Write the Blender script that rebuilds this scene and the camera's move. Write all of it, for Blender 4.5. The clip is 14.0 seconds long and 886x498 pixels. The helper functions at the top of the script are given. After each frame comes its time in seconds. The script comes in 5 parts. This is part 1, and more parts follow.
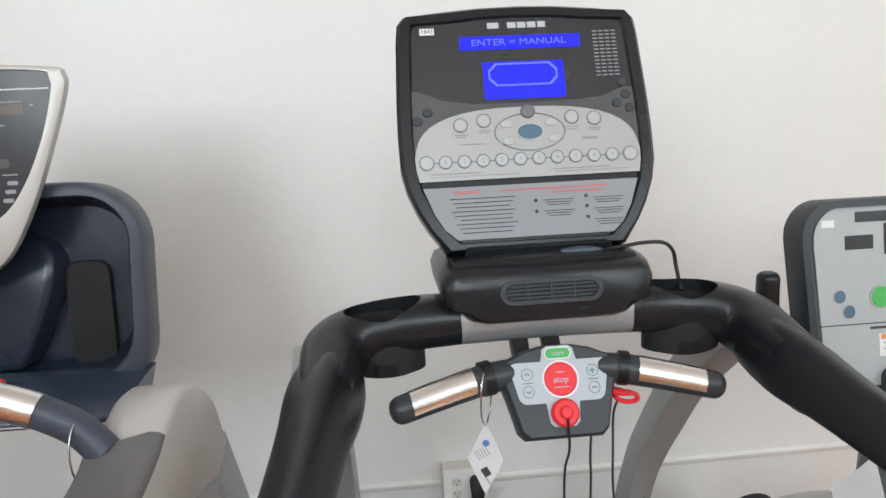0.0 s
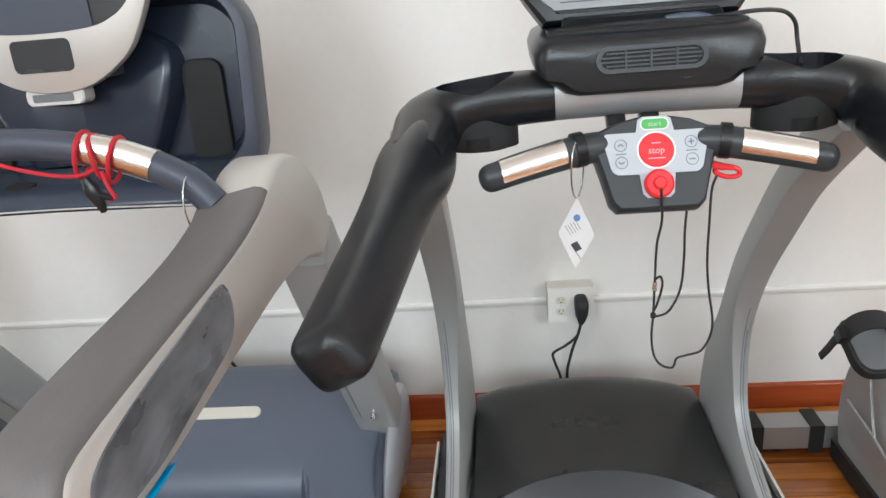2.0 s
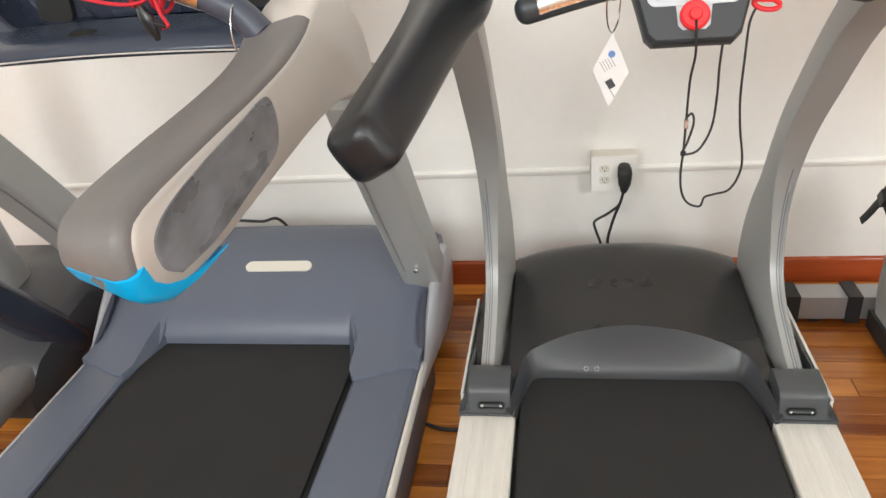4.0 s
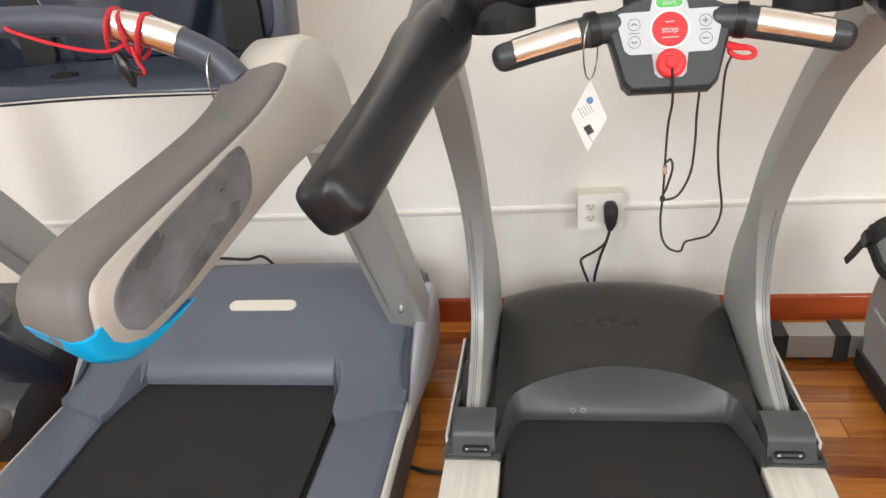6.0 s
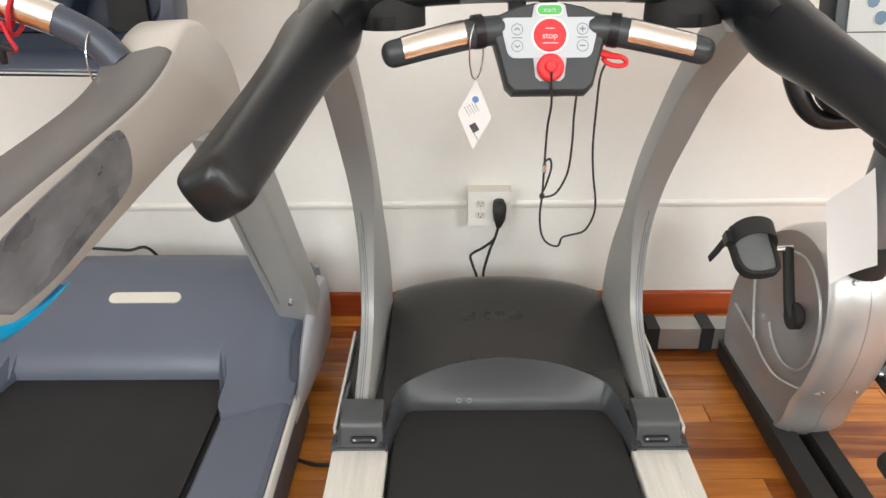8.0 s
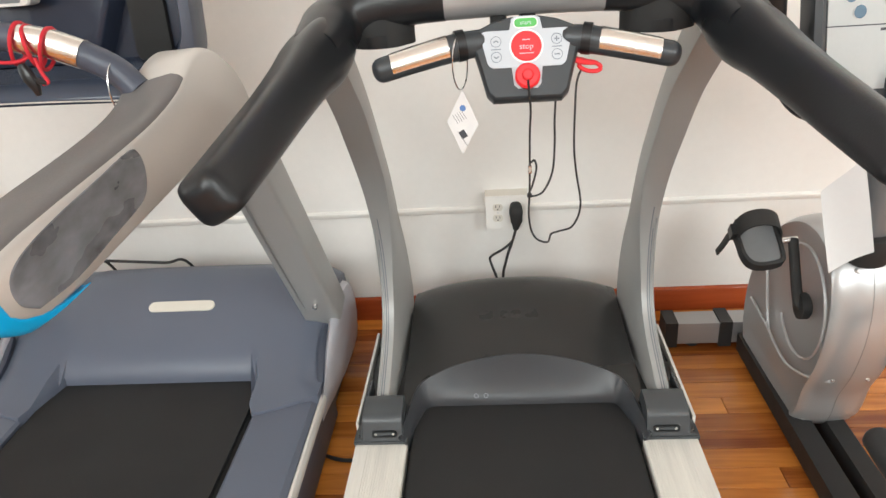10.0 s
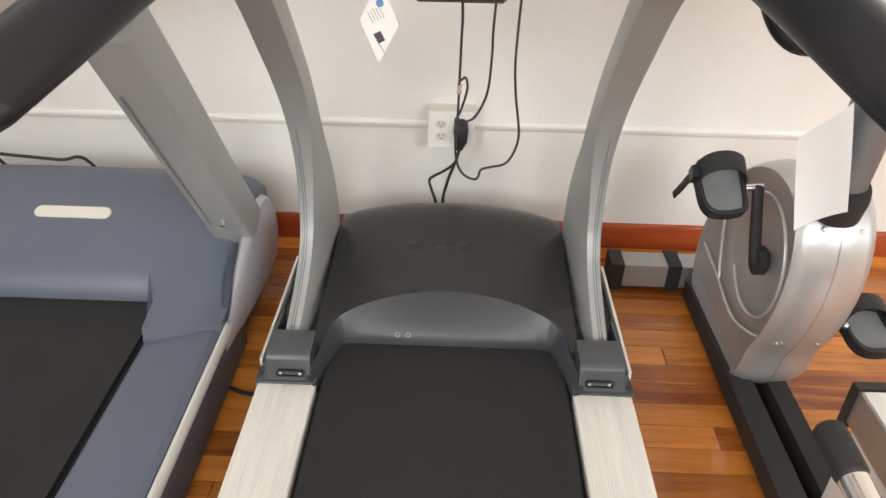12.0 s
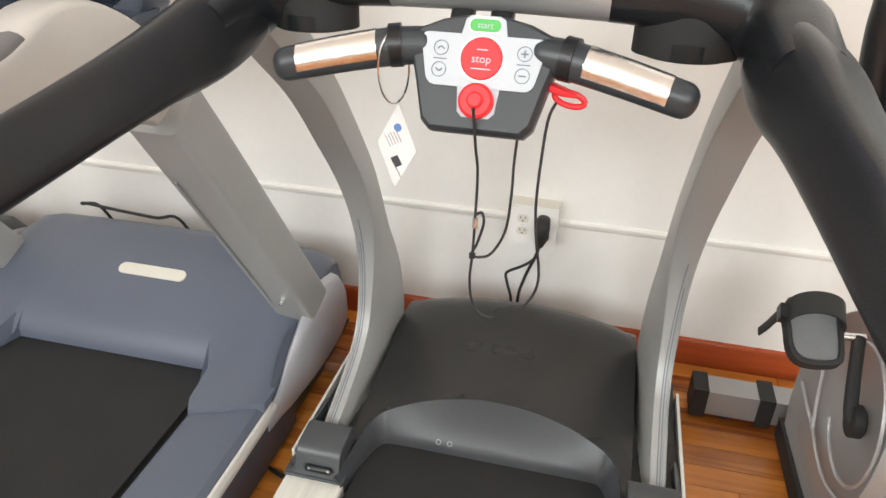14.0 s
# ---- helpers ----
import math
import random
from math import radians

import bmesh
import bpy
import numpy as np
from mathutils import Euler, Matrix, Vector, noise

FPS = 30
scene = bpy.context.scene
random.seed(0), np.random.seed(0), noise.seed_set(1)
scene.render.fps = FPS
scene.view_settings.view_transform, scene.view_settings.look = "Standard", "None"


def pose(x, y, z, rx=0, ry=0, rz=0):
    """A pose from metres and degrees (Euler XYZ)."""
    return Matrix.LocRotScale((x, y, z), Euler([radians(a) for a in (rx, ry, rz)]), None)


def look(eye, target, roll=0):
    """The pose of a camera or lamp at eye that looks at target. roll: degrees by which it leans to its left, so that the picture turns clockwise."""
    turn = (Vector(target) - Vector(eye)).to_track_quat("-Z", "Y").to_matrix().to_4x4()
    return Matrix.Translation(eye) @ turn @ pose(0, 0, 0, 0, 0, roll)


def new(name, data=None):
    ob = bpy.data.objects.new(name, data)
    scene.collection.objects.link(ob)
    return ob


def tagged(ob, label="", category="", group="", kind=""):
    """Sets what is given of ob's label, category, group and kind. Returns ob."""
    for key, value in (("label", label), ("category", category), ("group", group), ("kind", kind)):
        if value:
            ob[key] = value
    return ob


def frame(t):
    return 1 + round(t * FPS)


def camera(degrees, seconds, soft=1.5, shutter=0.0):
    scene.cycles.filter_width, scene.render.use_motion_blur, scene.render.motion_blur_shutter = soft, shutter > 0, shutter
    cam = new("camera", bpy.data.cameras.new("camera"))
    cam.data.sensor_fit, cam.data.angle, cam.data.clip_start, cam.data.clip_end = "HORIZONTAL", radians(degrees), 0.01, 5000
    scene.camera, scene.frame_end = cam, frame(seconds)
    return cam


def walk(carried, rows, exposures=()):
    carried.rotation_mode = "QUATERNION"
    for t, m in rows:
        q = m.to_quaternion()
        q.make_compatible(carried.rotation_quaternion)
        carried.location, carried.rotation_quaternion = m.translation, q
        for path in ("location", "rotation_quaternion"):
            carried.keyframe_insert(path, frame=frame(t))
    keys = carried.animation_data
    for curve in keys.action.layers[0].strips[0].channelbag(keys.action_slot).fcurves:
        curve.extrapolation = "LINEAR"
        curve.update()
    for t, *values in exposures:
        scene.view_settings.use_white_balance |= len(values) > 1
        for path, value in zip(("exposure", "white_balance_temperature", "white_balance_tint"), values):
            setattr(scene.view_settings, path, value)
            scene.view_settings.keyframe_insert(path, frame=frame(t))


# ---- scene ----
cam = camera(63.0, 14.0)
PATH = [
    (0, (-0.231, -1.213, 1.547), (-0.056, 0.748, 1.197), -2.7),
    (0.5, (-0.26, -1.157, 1.604), (-0.08, 0.821, 1.366), -4.0),
    (1, (-0.238, -1.152, 1.598), (-0.126, 0.829, 1.351), -4.4),
    (1.5, (-0.211, -1.176, 1.503), (-0.234, 0.766, 1.028), -4.8),
    (2, (-0.197, -1.246, 1.421), (-0.375, 0.621, 0.726), -5.0),
    (2.5, (-0.2, -1.299, 1.356), (-0.456, 0.44, 0.401), -5.4),
    (5, (-0.149, -1.332, 1.358), (-0.503, 0.406, 0.433), -6.3),
    (5.5, (-0.154, -1.313, 1.365), (-0.513, 0.448, 0.487), -6.0),
    (6, (-0.147, -1.307, 1.369), (-0.459, 0.466, 0.499), -5.7),
    (6.5, (-0.141, -1.313, 1.367), (-0.384, 0.466, 0.486), -4.9),
    (7, (-0.136, -1.316, 1.374), (-0.297, 0.463, 0.473), -3.4),
    (7.5, (-0.133, -1.331, 1.361), (-0.222, 0.446, 0.447), -1.7),
    (8, (-0.131, -1.332, 1.373), (-0.158, 0.457, 0.48), -0.8),
    (10.5, (0.034, -1.424, 1.394), (-0.135, 0.371, 0.528), -4.6),
    (11, (0.128, -1.374, 1.378), (-0.049, 0.384, 0.442), -3.8),
    (11.5, (0.098, -1.306, 1.36), (-0.035, 0.417, 0.354), -1.7),
    (12, (0.015, -1.198, 1.33), (-0.019, 0.477, 0.238), 1.3),
    (12.5, (-0.021, -1.141, 1.289), (-0.001, 0.467, 0.1), 3.7),
    (13, (0.057, -1.093, 1.268), (-0.064, 0.44, -0.012), 2.9),
    (13.5, (0.143, -1.062, 1.32), (-0.256, 0.471, 0.099), -0.3),
    (14, (0.153, -1.052, 1.382), (-0.235, 0.656, 0.417), 1.7),
]
EXPOSURES = [(0, -0.74, 5650, 2), (1.0, -0.88, 5570, 2), (1.5, -0.76, 5430, 0), (2.0, -0.40, 5680, 2), (2.4, -0.16, 6050, 5), (5, -0.14, 6200, 4), (11, -0.18, 6150, 4), (12.0, -0.14, 6200, 5), (13, 0.02, 6350, 6), (13.5, 0.06, 6250, 5), (14, -0.04, 6150, 4)]
walk(cam, [(t, look(eye, target, roll)) for t, eye, target, roll in PATH], EXPOSURES)

# ---- world, sun, window light ----
world = bpy.data.worlds.new("sky")
scene.world = world
world.use_nodes = True
wn = world.node_tree.nodes
sky = wn.new("ShaderNodeTexSky")
sky.sky_type, sky.sun_disc = "NISHITA", False
sky.sun_elevation, sky.sun_rotation = radians(40), radians(200)
world.node_tree.links.new(sky.outputs[0], wn["Background"].inputs[0])
wn["Background"].inputs[1].default_value = 0.12


def unseen_window_light(x, z, wide, high, watts, y=-4.45, turn=0):
    data = bpy.data.lights.new("window_daylight", "AREA")
    data.shape, data.size, data.size_y, data.energy = "RECTANGLE", wide, high, watts
    data.color = (1.0, 0.975, 0.94)
    lamp = new("window_daylight", data)
    lamp.matrix_world = pose(x, y, z, 90, 0, turn)
    return lamp


# tall high-silled windows behind the camera; middle and low side ones added as fill
WINDOWS = (-2.2, 0.2, 3.2)
SILL, HEAD = 1.95, 3.45
for cx, watts in zip(WINDOWS, (140, 78, 124)):
    unseen_window_light(cx, (SILL + HEAD) / 2, 1.6, HEAD - SILL, watts)
# unseen side lamps, put in to lift the wall around the hoods
unseen_window_light(-5.45, 1.45, 1.6, 1.9, 46, -1.6, -90)
unseen_window_light(4.45, 1.45, 1.6, 1.9, 26, -1.6, 90)


# ---- materials ----
def material(name, colour, rough=0.5, metal=0.0, vary=0.06, scale=6.0, fine=120.0, bump=0.02, coat=0.0, stretch=(1, 1, 1), rough_vary=0.08, ior=1.45):
    """A surface with broad and fine variation in colour, gloss and relief."""
    m = bpy.data.materials.new(name)
    m.use_nodes = True
    n, l = m.node_tree.nodes, m.node_tree.links
    b = n["Principled BSDF"]
    tc = n.new("ShaderNodeTexCoord")
    mp = n.new("ShaderNodeMapping")
    mp.inputs["Scale"].default_value = stretch
    l.new(tc.outputs["Object"], mp.inputs["Vector"])
    broad = n.new("ShaderNodeTexNoise")
    broad.inputs["Scale"].default_value, broad.inputs["Detail"].default_value = scale, 4
    small = n.new("ShaderNodeTexNoise")
    small.inputs["Scale"].default_value, small.inputs["Detail"].default_value = fine, 3
    l.new(mp.outputs[0], broad.inputs["Vector"])
    l.new(mp.outputs[0], small.inputs["Vector"])
    add = n.new("ShaderNodeMath")
    add.operation = "MULTIPLY_ADD"
    l.new(small.outputs["Fac"], add.inputs[0])
    add.inputs[1].default_value = 0.4
    l.new(broad.outputs["Fac"], add.inputs[2])
    ramp = n.new("ShaderNodeMapRange")
    ramp.inputs["From Min"].default_value, ramp.inputs["From Max"].default_value = 0.4, 1.0
    ramp.inputs["To Min"].default_value, ramp.inputs["To Max"].default_value = 1 - vary, 1 + vary
    l.new(add.outputs[0], ramp.inputs["Value"])
    mul = n.new("ShaderNodeVectorMath")
    mul.operation = "SCALE"
    mul.inputs[0].default_value = colour
    l.new(ramp.outputs[0], mul.inputs["Scale"])
    l.new(mul.outputs[0], b.inputs["Base Color"])
    rr = n.new("ShaderNodeMapRange")
    rr.inputs["From Min"].default_value, rr.inputs["From Max"].default_value = 0.3, 0.7
    rr.inputs["To Min"].default_value, rr.inputs["To Max"].default_value = max(0.02, rough - rough_vary), min(1, rough + rough_vary)
    l.new(broad.outputs["Fac"], rr.inputs["Value"])
    l.new(rr.outputs[0], b.inputs["Roughness"])
    b.inputs["Metallic"].default_value = metal
    b.inputs["IOR"].default_value = ior
    b.inputs["Coat Weight"].default_value = coat
    b.inputs["Coat Roughness"].default_value = 0.12
    if bump:
        bp = n.new("ShaderNodeBump")
        bp.inputs["Strength"].default_value, bp.inputs["Distance"].default_value = min(1, bump * 10), 0.001
        l.new(small.outputs["Fac"], bp.inputs["Height"])
        l.new(bp.outputs[0], b.inputs["Normal"])
    return m


def wood(name, dark, light, pick, rough=0.22, grain=(2.4, 34, 34)):
    """Varnished boards: each takes its own tone, with long grain along x and scuffs."""
    m = bpy.data.materials.new(name)
    m.use_nodes = True
    n, l = m.node_tree.nodes, m.node_tree.links
    b = n["Principled BSDF"]
    if pick == "object":
        rnd = n.new("ShaderNodeObjectInfo").outputs["Random"]
    else:
        rnd = n.new("ShaderNodeNewGeometry").outputs["Random Per Island"]
    geo = n.new("ShaderNodeNewGeometry")
    shift = n.new("ShaderNodeVectorMath")
    shift.operation = "MULTIPLY_ADD"
    l.new(rnd, shift.inputs[0])
    shift.inputs[1].default_value = (37, 13, 5)
    l.new(geo.outputs["Position"], shift.inputs[2])
    mp = n.new("ShaderNodeMapping")
    mp.inputs["Scale"].default_value = grain
    l.new(shift.outputs[0], mp.inputs["Vector"])
    g = n.new("ShaderNodeTexNoise")
    g.inputs["Scale"].default_value, g.inputs["Detail"].default_value, g.inputs["Distortion"].default_value = 1.0, 6, 0.8
    l.new(mp.outputs[0], g.inputs["Vector"])
    big = n.new("ShaderNodeTexNoise")
    big.inputs["Scale"].default_value = 5.0
    l.new(shift.outputs[0], big.inputs["Vector"])
    f = n.new("ShaderNodeMath")
    f.operation = "MULTIPLY_ADD"
    l.new(g.outputs["Fac"], f.inputs[0])
    f.inputs[1].default_value = 0.9
    f2 = n.new("ShaderNodeMath")
    f2.operation = "MULTIPLY_ADD"
    l.new(rnd, f2.inputs[0])
    f2.inputs[1].default_value, f2.inputs[2].default_value = 0.80, -0.55
    l.new(f2.outputs[0], f.inputs[2])
    f3 = n.new("ShaderNodeMath")
    f3.operation = "MULTIPLY_ADD"
    l.new(big.outputs["Fac"], f3.inputs[0])
    f3.inputs[1].default_value = 0.5
    l.new(f.outputs[0], f3.inputs[2])
    r = n.new("ShaderNodeValToRGB")
    r.color_ramp.elements[0].position, r.color_ramp.elements[0].color = 0.1, (*dark, 1)
    r.color_ramp.elements[1].position, r.color_ramp.elements[1].color = 0.9, (*light, 1)
    l.new(f3.outputs[0], r.inputs["Fac"])
    l.new(r.outputs["Color"], b.inputs["Base Color"])
    rr = n.new("ShaderNodeMapRange")
    rr.inputs["To Min"].default_value, rr.inputs["To Max"].default_value = rough - 0.08, rough + 0.14
    l.new(big.outputs["Fac"], rr.inputs["Value"])
    l.new(rr.outputs[0], b.inputs["Roughness"])
    bp = n.new("ShaderNodeBump")
    bp.inputs["Strength"].default_value, bp.inputs["Distance"].default_value = 0.12, 0.001
    l.new(g.outputs["Fac"], bp.inputs["Height"])
    l.new(bp.outputs[0], b.inputs["Normal"])
    return m


def glowing(name, colour, strength):
    m = bpy.data.materials.new(name)
    m.use_nodes = True
    b = m.node_tree.nodes["Principled BSDF"]
    b.inputs["Base Color"].default_value = (*colour, 1)
    b.inputs["Emission Color"].default_value = (*colour, 1)
    b.inputs["Emission Strength"].default_value = strength
    b.inputs["Roughness"].default_value = 0.2
    return m


WALL = material("wall_paint", (0.81, 0.795, 0.765), 0.40, vary=0.04, scale=1.3, fine=45, bump=0.03)
TRIM = material("trim_paint", (0.80, 0.785, 0.75), 0.38, vary=0.03, scale=4, fine=60, bump=0.03)
CEIL = material("ceiling_paint", (0.82, 0.815, 0.80), 0.8, vary=0.02)
BASE = wood("baseboard_varnish", (0.22, 0.034, 0.010), (0.42, 0.085, 0.022), "object", 0.2)
PLANK = wood("floor_varnish", (0.20, 0.048, 0.010), (0.70, 0.265, 0.046), "object", 0.13)
PLANK_FAR = wood("floor_varnish_joined", (0.20, 0.048, 0.010), (0.70, 0.265, 0.046), "island", 0.16)
GAP = material("floor_gap", (0.03, 0.014, 0.007), 0.8)
BLACK = material("black_plastic", (0.0085, 0.0095, 0.011), 0.32, vary=0.15, scale=8, fine=260, bump=0.03, rough_vary=0.03)
SATIN = material("black_satin_moulding", (0.0085, 0.0095, 0.0115), 0.29, vary=0.12, scale=5, fine=320, bump=0.025, rough_vary=0.03)
FOAM = material("black_grip_sleeve", (0.0080, 0.0092, 0.0110), 0.33, vary=0.15, scale=9, fine=420, bump=0.02, rough_vary=0.03)
RUBBER = material("black_rubber", (0.018, 0.018, 0.018), 0.62, vary=0.15, scale=9, fine=200, bump=0.04)
BELT = material("running_belt", (0.0128, 0.0130, 0.0138), 0.62, vary=0.12, scale=3.5, fine=700, bump=0.06)
HOODC = material("charcoal_plastic", (0.0165, 0.0163, 0.0160), 0.29, vary=0.12, scale=4, fine=420, bump=0.045, rough_vary=0.03)
FASCIA = material("grey_plastic", (0.042, 0.0445, 0.050), 0.36, vary=0.08, scale=5, fine=420, bump=0.03)
RAILW = material("white_ridged_aluminium", (0.72, 0.70, 0.65), 0.42, 0.2, vary=0.12, scale=9, fine=60, bump=0.03, stretch=(9, 0.35, 1))
SILVER = material("silver_paint", (0.36, 0.36, 0.36), 0.38, 0.55, vary=0.05, scale=4, fine=400, bump=0.02)
UPRIGHT = material("upright_silver_paint", (0.37, 0.375, 0.37), 0.46, 0.25, vary=0.06, scale=4, fine=380, bump=0.02)
CHROME = material("brushed_steel", (0.80, 0.785, 0.75), 0.20, 1.0, vary=0.05, scale=8, fine=220, bump=0.02, stretch=(0.4, 6, 6))
STEEL = material("screw_steel", (0.65, 0.65, 0.65), 0.25, 1.0)
ALU = material("brushed_aluminium", (0.50, 0.50, 0.49), 0.36, 0.9, vary=0.05, scale=6, fine=250, bump=0.02, stretch=(0.5, 8, 8))
SLATE = material("slate_blue_plastic", (0.102, 0.117, 0.156), 0.36, vary=0.06, scale=4, fine=420, bump=0.03)
SLATE_D = material("dark_slate_plastic", (0.050, 0.057, 0.080), 0.40, vary=0.08, scale=4, fine=380, bump=0.03)
NAVY = material("navy_gloss_plastic", (0.020, 0.026, 0.043), 0.24, vary=0.12, scale=5, fine=300, bump=0.015)
TAUPE = material("taupe_soft_rubber", (0.135, 0.127, 0.125), 0.5, vary=0.06, scale=6, fine=420, bump=0.03)
PEARL = material("champagne_silver_paint", (0.53, 0.505, 0.475), 0.40, 0.3, vary=0.04, scale=4, fine=420, bump=0.015)
PEARL_L = material("pale_silver_paint", (0.63, 0.61, 0.58), 0.38, 0.2, vary=0.04, scale=4, fine=420, bump=0.015)
SMOKE = material("worn_grey_pad", (0.13, 0.135, 0.15), 0.30, vary=0.95, scale=9, fine=34, bump=0.03, rough_vary=0.18, stretch=(1, 0.7, 1.6))
BLUE = material("cyan_plastic", (0.010, 0.36, 0.72), 0.36, vary=0.06)
CREAM = material("cream_plastic", (0.66, 0.63, 0.56), 0.40, vary=0.04)
RED = material("red_plastic", (0.72, 0.022, 0.030), 0.34, vary=0.06)
REDCORD = material("red_woven_cord", (0.50, 0.012, 0.025), 0.65, vary=0.2, fine=500, bump=0.05)
PANELG = material("pale_grey_overlay", (0.46, 0.49, 0.53), 0.35, vary=0.03)
KEYLINE = material("slate_print", (0.16, 0.18, 0.21), 0.5, vary=0.04)
WORN = material("worn_charcoal_plastic", (0.019, 0.0185, 0.018), 0.27, vary=0.12, scale=30, fine=300, bump=0.02)
GREEN = material("green_key", (0.10, 0.42, 0.10), 0.35, vary=0.05)
WHITE = material("white_print", (0.78, 0.78, 0.77), 0.5, vary=0.03)
PAPER = material("white_paper", (0.68, 0.675, 0.675), 0.75, vary=0.03, scale=5, fine=90, bump=0.03)
INK = material("dark_print", (0.05, 0.05, 0.06), 0.6, vary=0.1)
MARK = material("pale_grey_print", (0.52, 0.53, 0.54), 0.45, vary=0.05)
GREYPRINT = material("grey_print", (0.30, 0.30, 0.31), 0.6, vary=0.1)
REDPRINT = material("red_print", (0.70, 0.10, 0.10), 0.6, vary=0.1)
FACE = material("dark_console_overlay", (0.034, 0.035, 0.038), 0.26, vary=0.10, scale=3, fine=300, bump=0.01)
FACEMID = material("mid_grey_console_overlay", (0.085, 0.085, 0.088), 0.30, vary=0.08, scale=4, fine=300, bump=0.01)
SILVERFACE = material("silver_console_overlay", (0.42, 0.418, 0.41), 0.36, 0.3, vary=0.04, scale=5, fine=300, bump=0.012)
LABELP = material("pale_label", (0.28, 0.29, 0.305), 0.42, vary=0.03)
KEYCAP = material("silver_key", (0.46, 0.46, 0.46), 0.35, 0.3, vary=0.05)
LENS = material("blue_oval_key", (0.10, 0.17, 0.24), 0.22, vary=0.1)
LCD = glowing("blue_backlit_display", (0.012, 0.012, 0.95), 0.95)
LCDTEXT = glowing("display_characters", (0.13, 0.14, 0.85), 0.9)
BIKESILVER = material("silver_metallic_shroud", (0.50, 0.505, 0.51), 0.33, 0.6, rough_vary=0.03, vary=0.03, scale=5, fine=420, bump=0.012)
POST = material("grey_post_paint", (0.17, 0.18, 0.19), 0.36, 0.45, vary=0.06)
CABLE = material("black_cable", (0.02, 0.02, 0.021), 0.45, vary=0.1)
ORANGE = material("orange_print", (0.75, 0.28, 0.05), 0.5, vary=0.08)
FRAMEW = material("orange_wood_frame", (0.42, 0.16, 0.05), 0.4, vary=0.2, scale=8, stretch=(1, 9, 9))
BRACKET = material("blue_grey_plastic", (0.058, 0.063, 0.068), 0.34, vary=0.08, scale=5, fine=420, bump=0.02)
MODULE = material("slate_charcoal_plastic", (0.034, 0.039, 0.044), 0.38, vary=0.06, scale=5, fine=420, bump=0.008)
APRON = material("deep_blue_plastic", (0.042, 0.054, 0.082), 0.24, vary=0.04, scale=3, fine=300, bump=0.006, rough_vary=0.03)
LILAC = material("lilac_silver_paint", (0.46, 0.46, 0.50), 0.36, 0.3, vary=0.04, scale=4, fine=420, bump=0.015)
SOLE = material("grey_tread_rubber", (0.16, 0.165, 0.17), 0.55, vary=0.10, scale=20, fine=300, bump=0.05)
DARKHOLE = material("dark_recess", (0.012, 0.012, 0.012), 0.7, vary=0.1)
CYANLED = glowing("green_display_digits", (0.05, 0.5, 0.35), 0.8)
GLASSM = bpy.data.materials.new("window_glass")
GLASSM.use_nodes = True
GLASSM.node_tree.nodes["Principled BSDF"].inputs["Transmission Weight"].default_value = 1.0
GLASSM.node_tree.nodes["Principled BSDF"].inputs["Roughness"].default_value = 0.0


# ---- mesh helpers ----
def finish(bm, sharp=32):
    bmesh.ops.remove_doubles(bm, verts=bm.verts, dist=1e-6)
    bmesh.ops.recalc_face_normals(bm, faces=bm.faces)
    for f in bm.faces:
        f.smooth = True
    for e in bm.edges:
        if len(e.link_faces) == 2 and e.calc_face_angle(0) > radians(sharp):
            e.smooth = False


def part(name, bm, mat, parent=None, label="", sharp=32, bevel=0.0):
    """One mesh object out of a bmesh, under a thing or a part."""
    if bevel:
        edges = [e for e in bm.edges if len(e.link_faces) == 2 and e.calc_face_angle(0) > radians(40)]
        bmesh.ops.bevel(bm, geom=edges, offset=bevel, segments=3, profile=0.7, affect="EDGES", clamp_overlap=True)
    finish(bm, sharp)
    me = bpy.data.meshes.new(name)
    bm.to_mesh(me)
    bm.free()
    me.materials.append(mat)
    ob = new(name, me)
    if parent:
        ob.parent = parent
    if label:
        tagged(ob, label)
    return ob


def thing(name, label, category, at=(0, 0, 0), group="", kind="", turn=0):
    e = new(name)
    e.empty_display_size = 0.1
    e.matrix_world = pose(*at, 0, 0, turn)
    return tagged(e, label, category, group, kind)


def box(x0, x1, y0, y1, z0, z1, bm=None, m=None):
    bm = bm or bmesh.new()
    vs = [bm.verts.new((x, y, z)) for x in (x0, x1) for y in (y0, y1) for z in (z0, z1)]
    for q in ((0, 1, 3, 2), (4, 6, 7, 5), (0, 4, 5, 1), (2, 3, 7, 6), (0, 2, 6, 4), (1, 5, 7, 3)):
        bm.faces.new([vs[i] for i in q])
    if m:
        bmesh.ops.transform(bm, matrix=m, verts=vs)
    return bm


def loft(rings, bm=None, closed=True, caps=True):
    """Skin over a row of rings of equal count."""
    bm = bm or bmesh.new()
    rows = [[bm.verts.new(p) for p in r] for r in rings]
    n = len(rows[0])
    for a, b in zip(rows, rows[1:]):
        for i in range(n if closed else n - 1):
            j = (i + 1) % n
            bm.faces.new((a[i], a[j], b[j], b[i]))
    if closed and caps:
        bm.faces.new(rows[0][::-1])
        bm.faces.new(rows[-1])
    return bm


def spline(pts, steps=6):
    """A smooth line through the points (each a tuple of any length)."""
    p = [np.array(q, float) for q in pts]
    p = [2 * p[0] - p[1]] + p + [2 * p[-1] - p[-2]]
    out = []
    for i in range(1, len(p) - 2):
        a, b, c, d = p[i - 1 : i + 3]
        for k in range(steps):
            t = k / steps
            out.append(0.5 * (2 * b + (c - a) * t + (2 * a - 5 * b + 4 * c - d) * t * t + (3 * b - a - 3 * c + d) * t**3))
    out.append(p[-2])
    return out


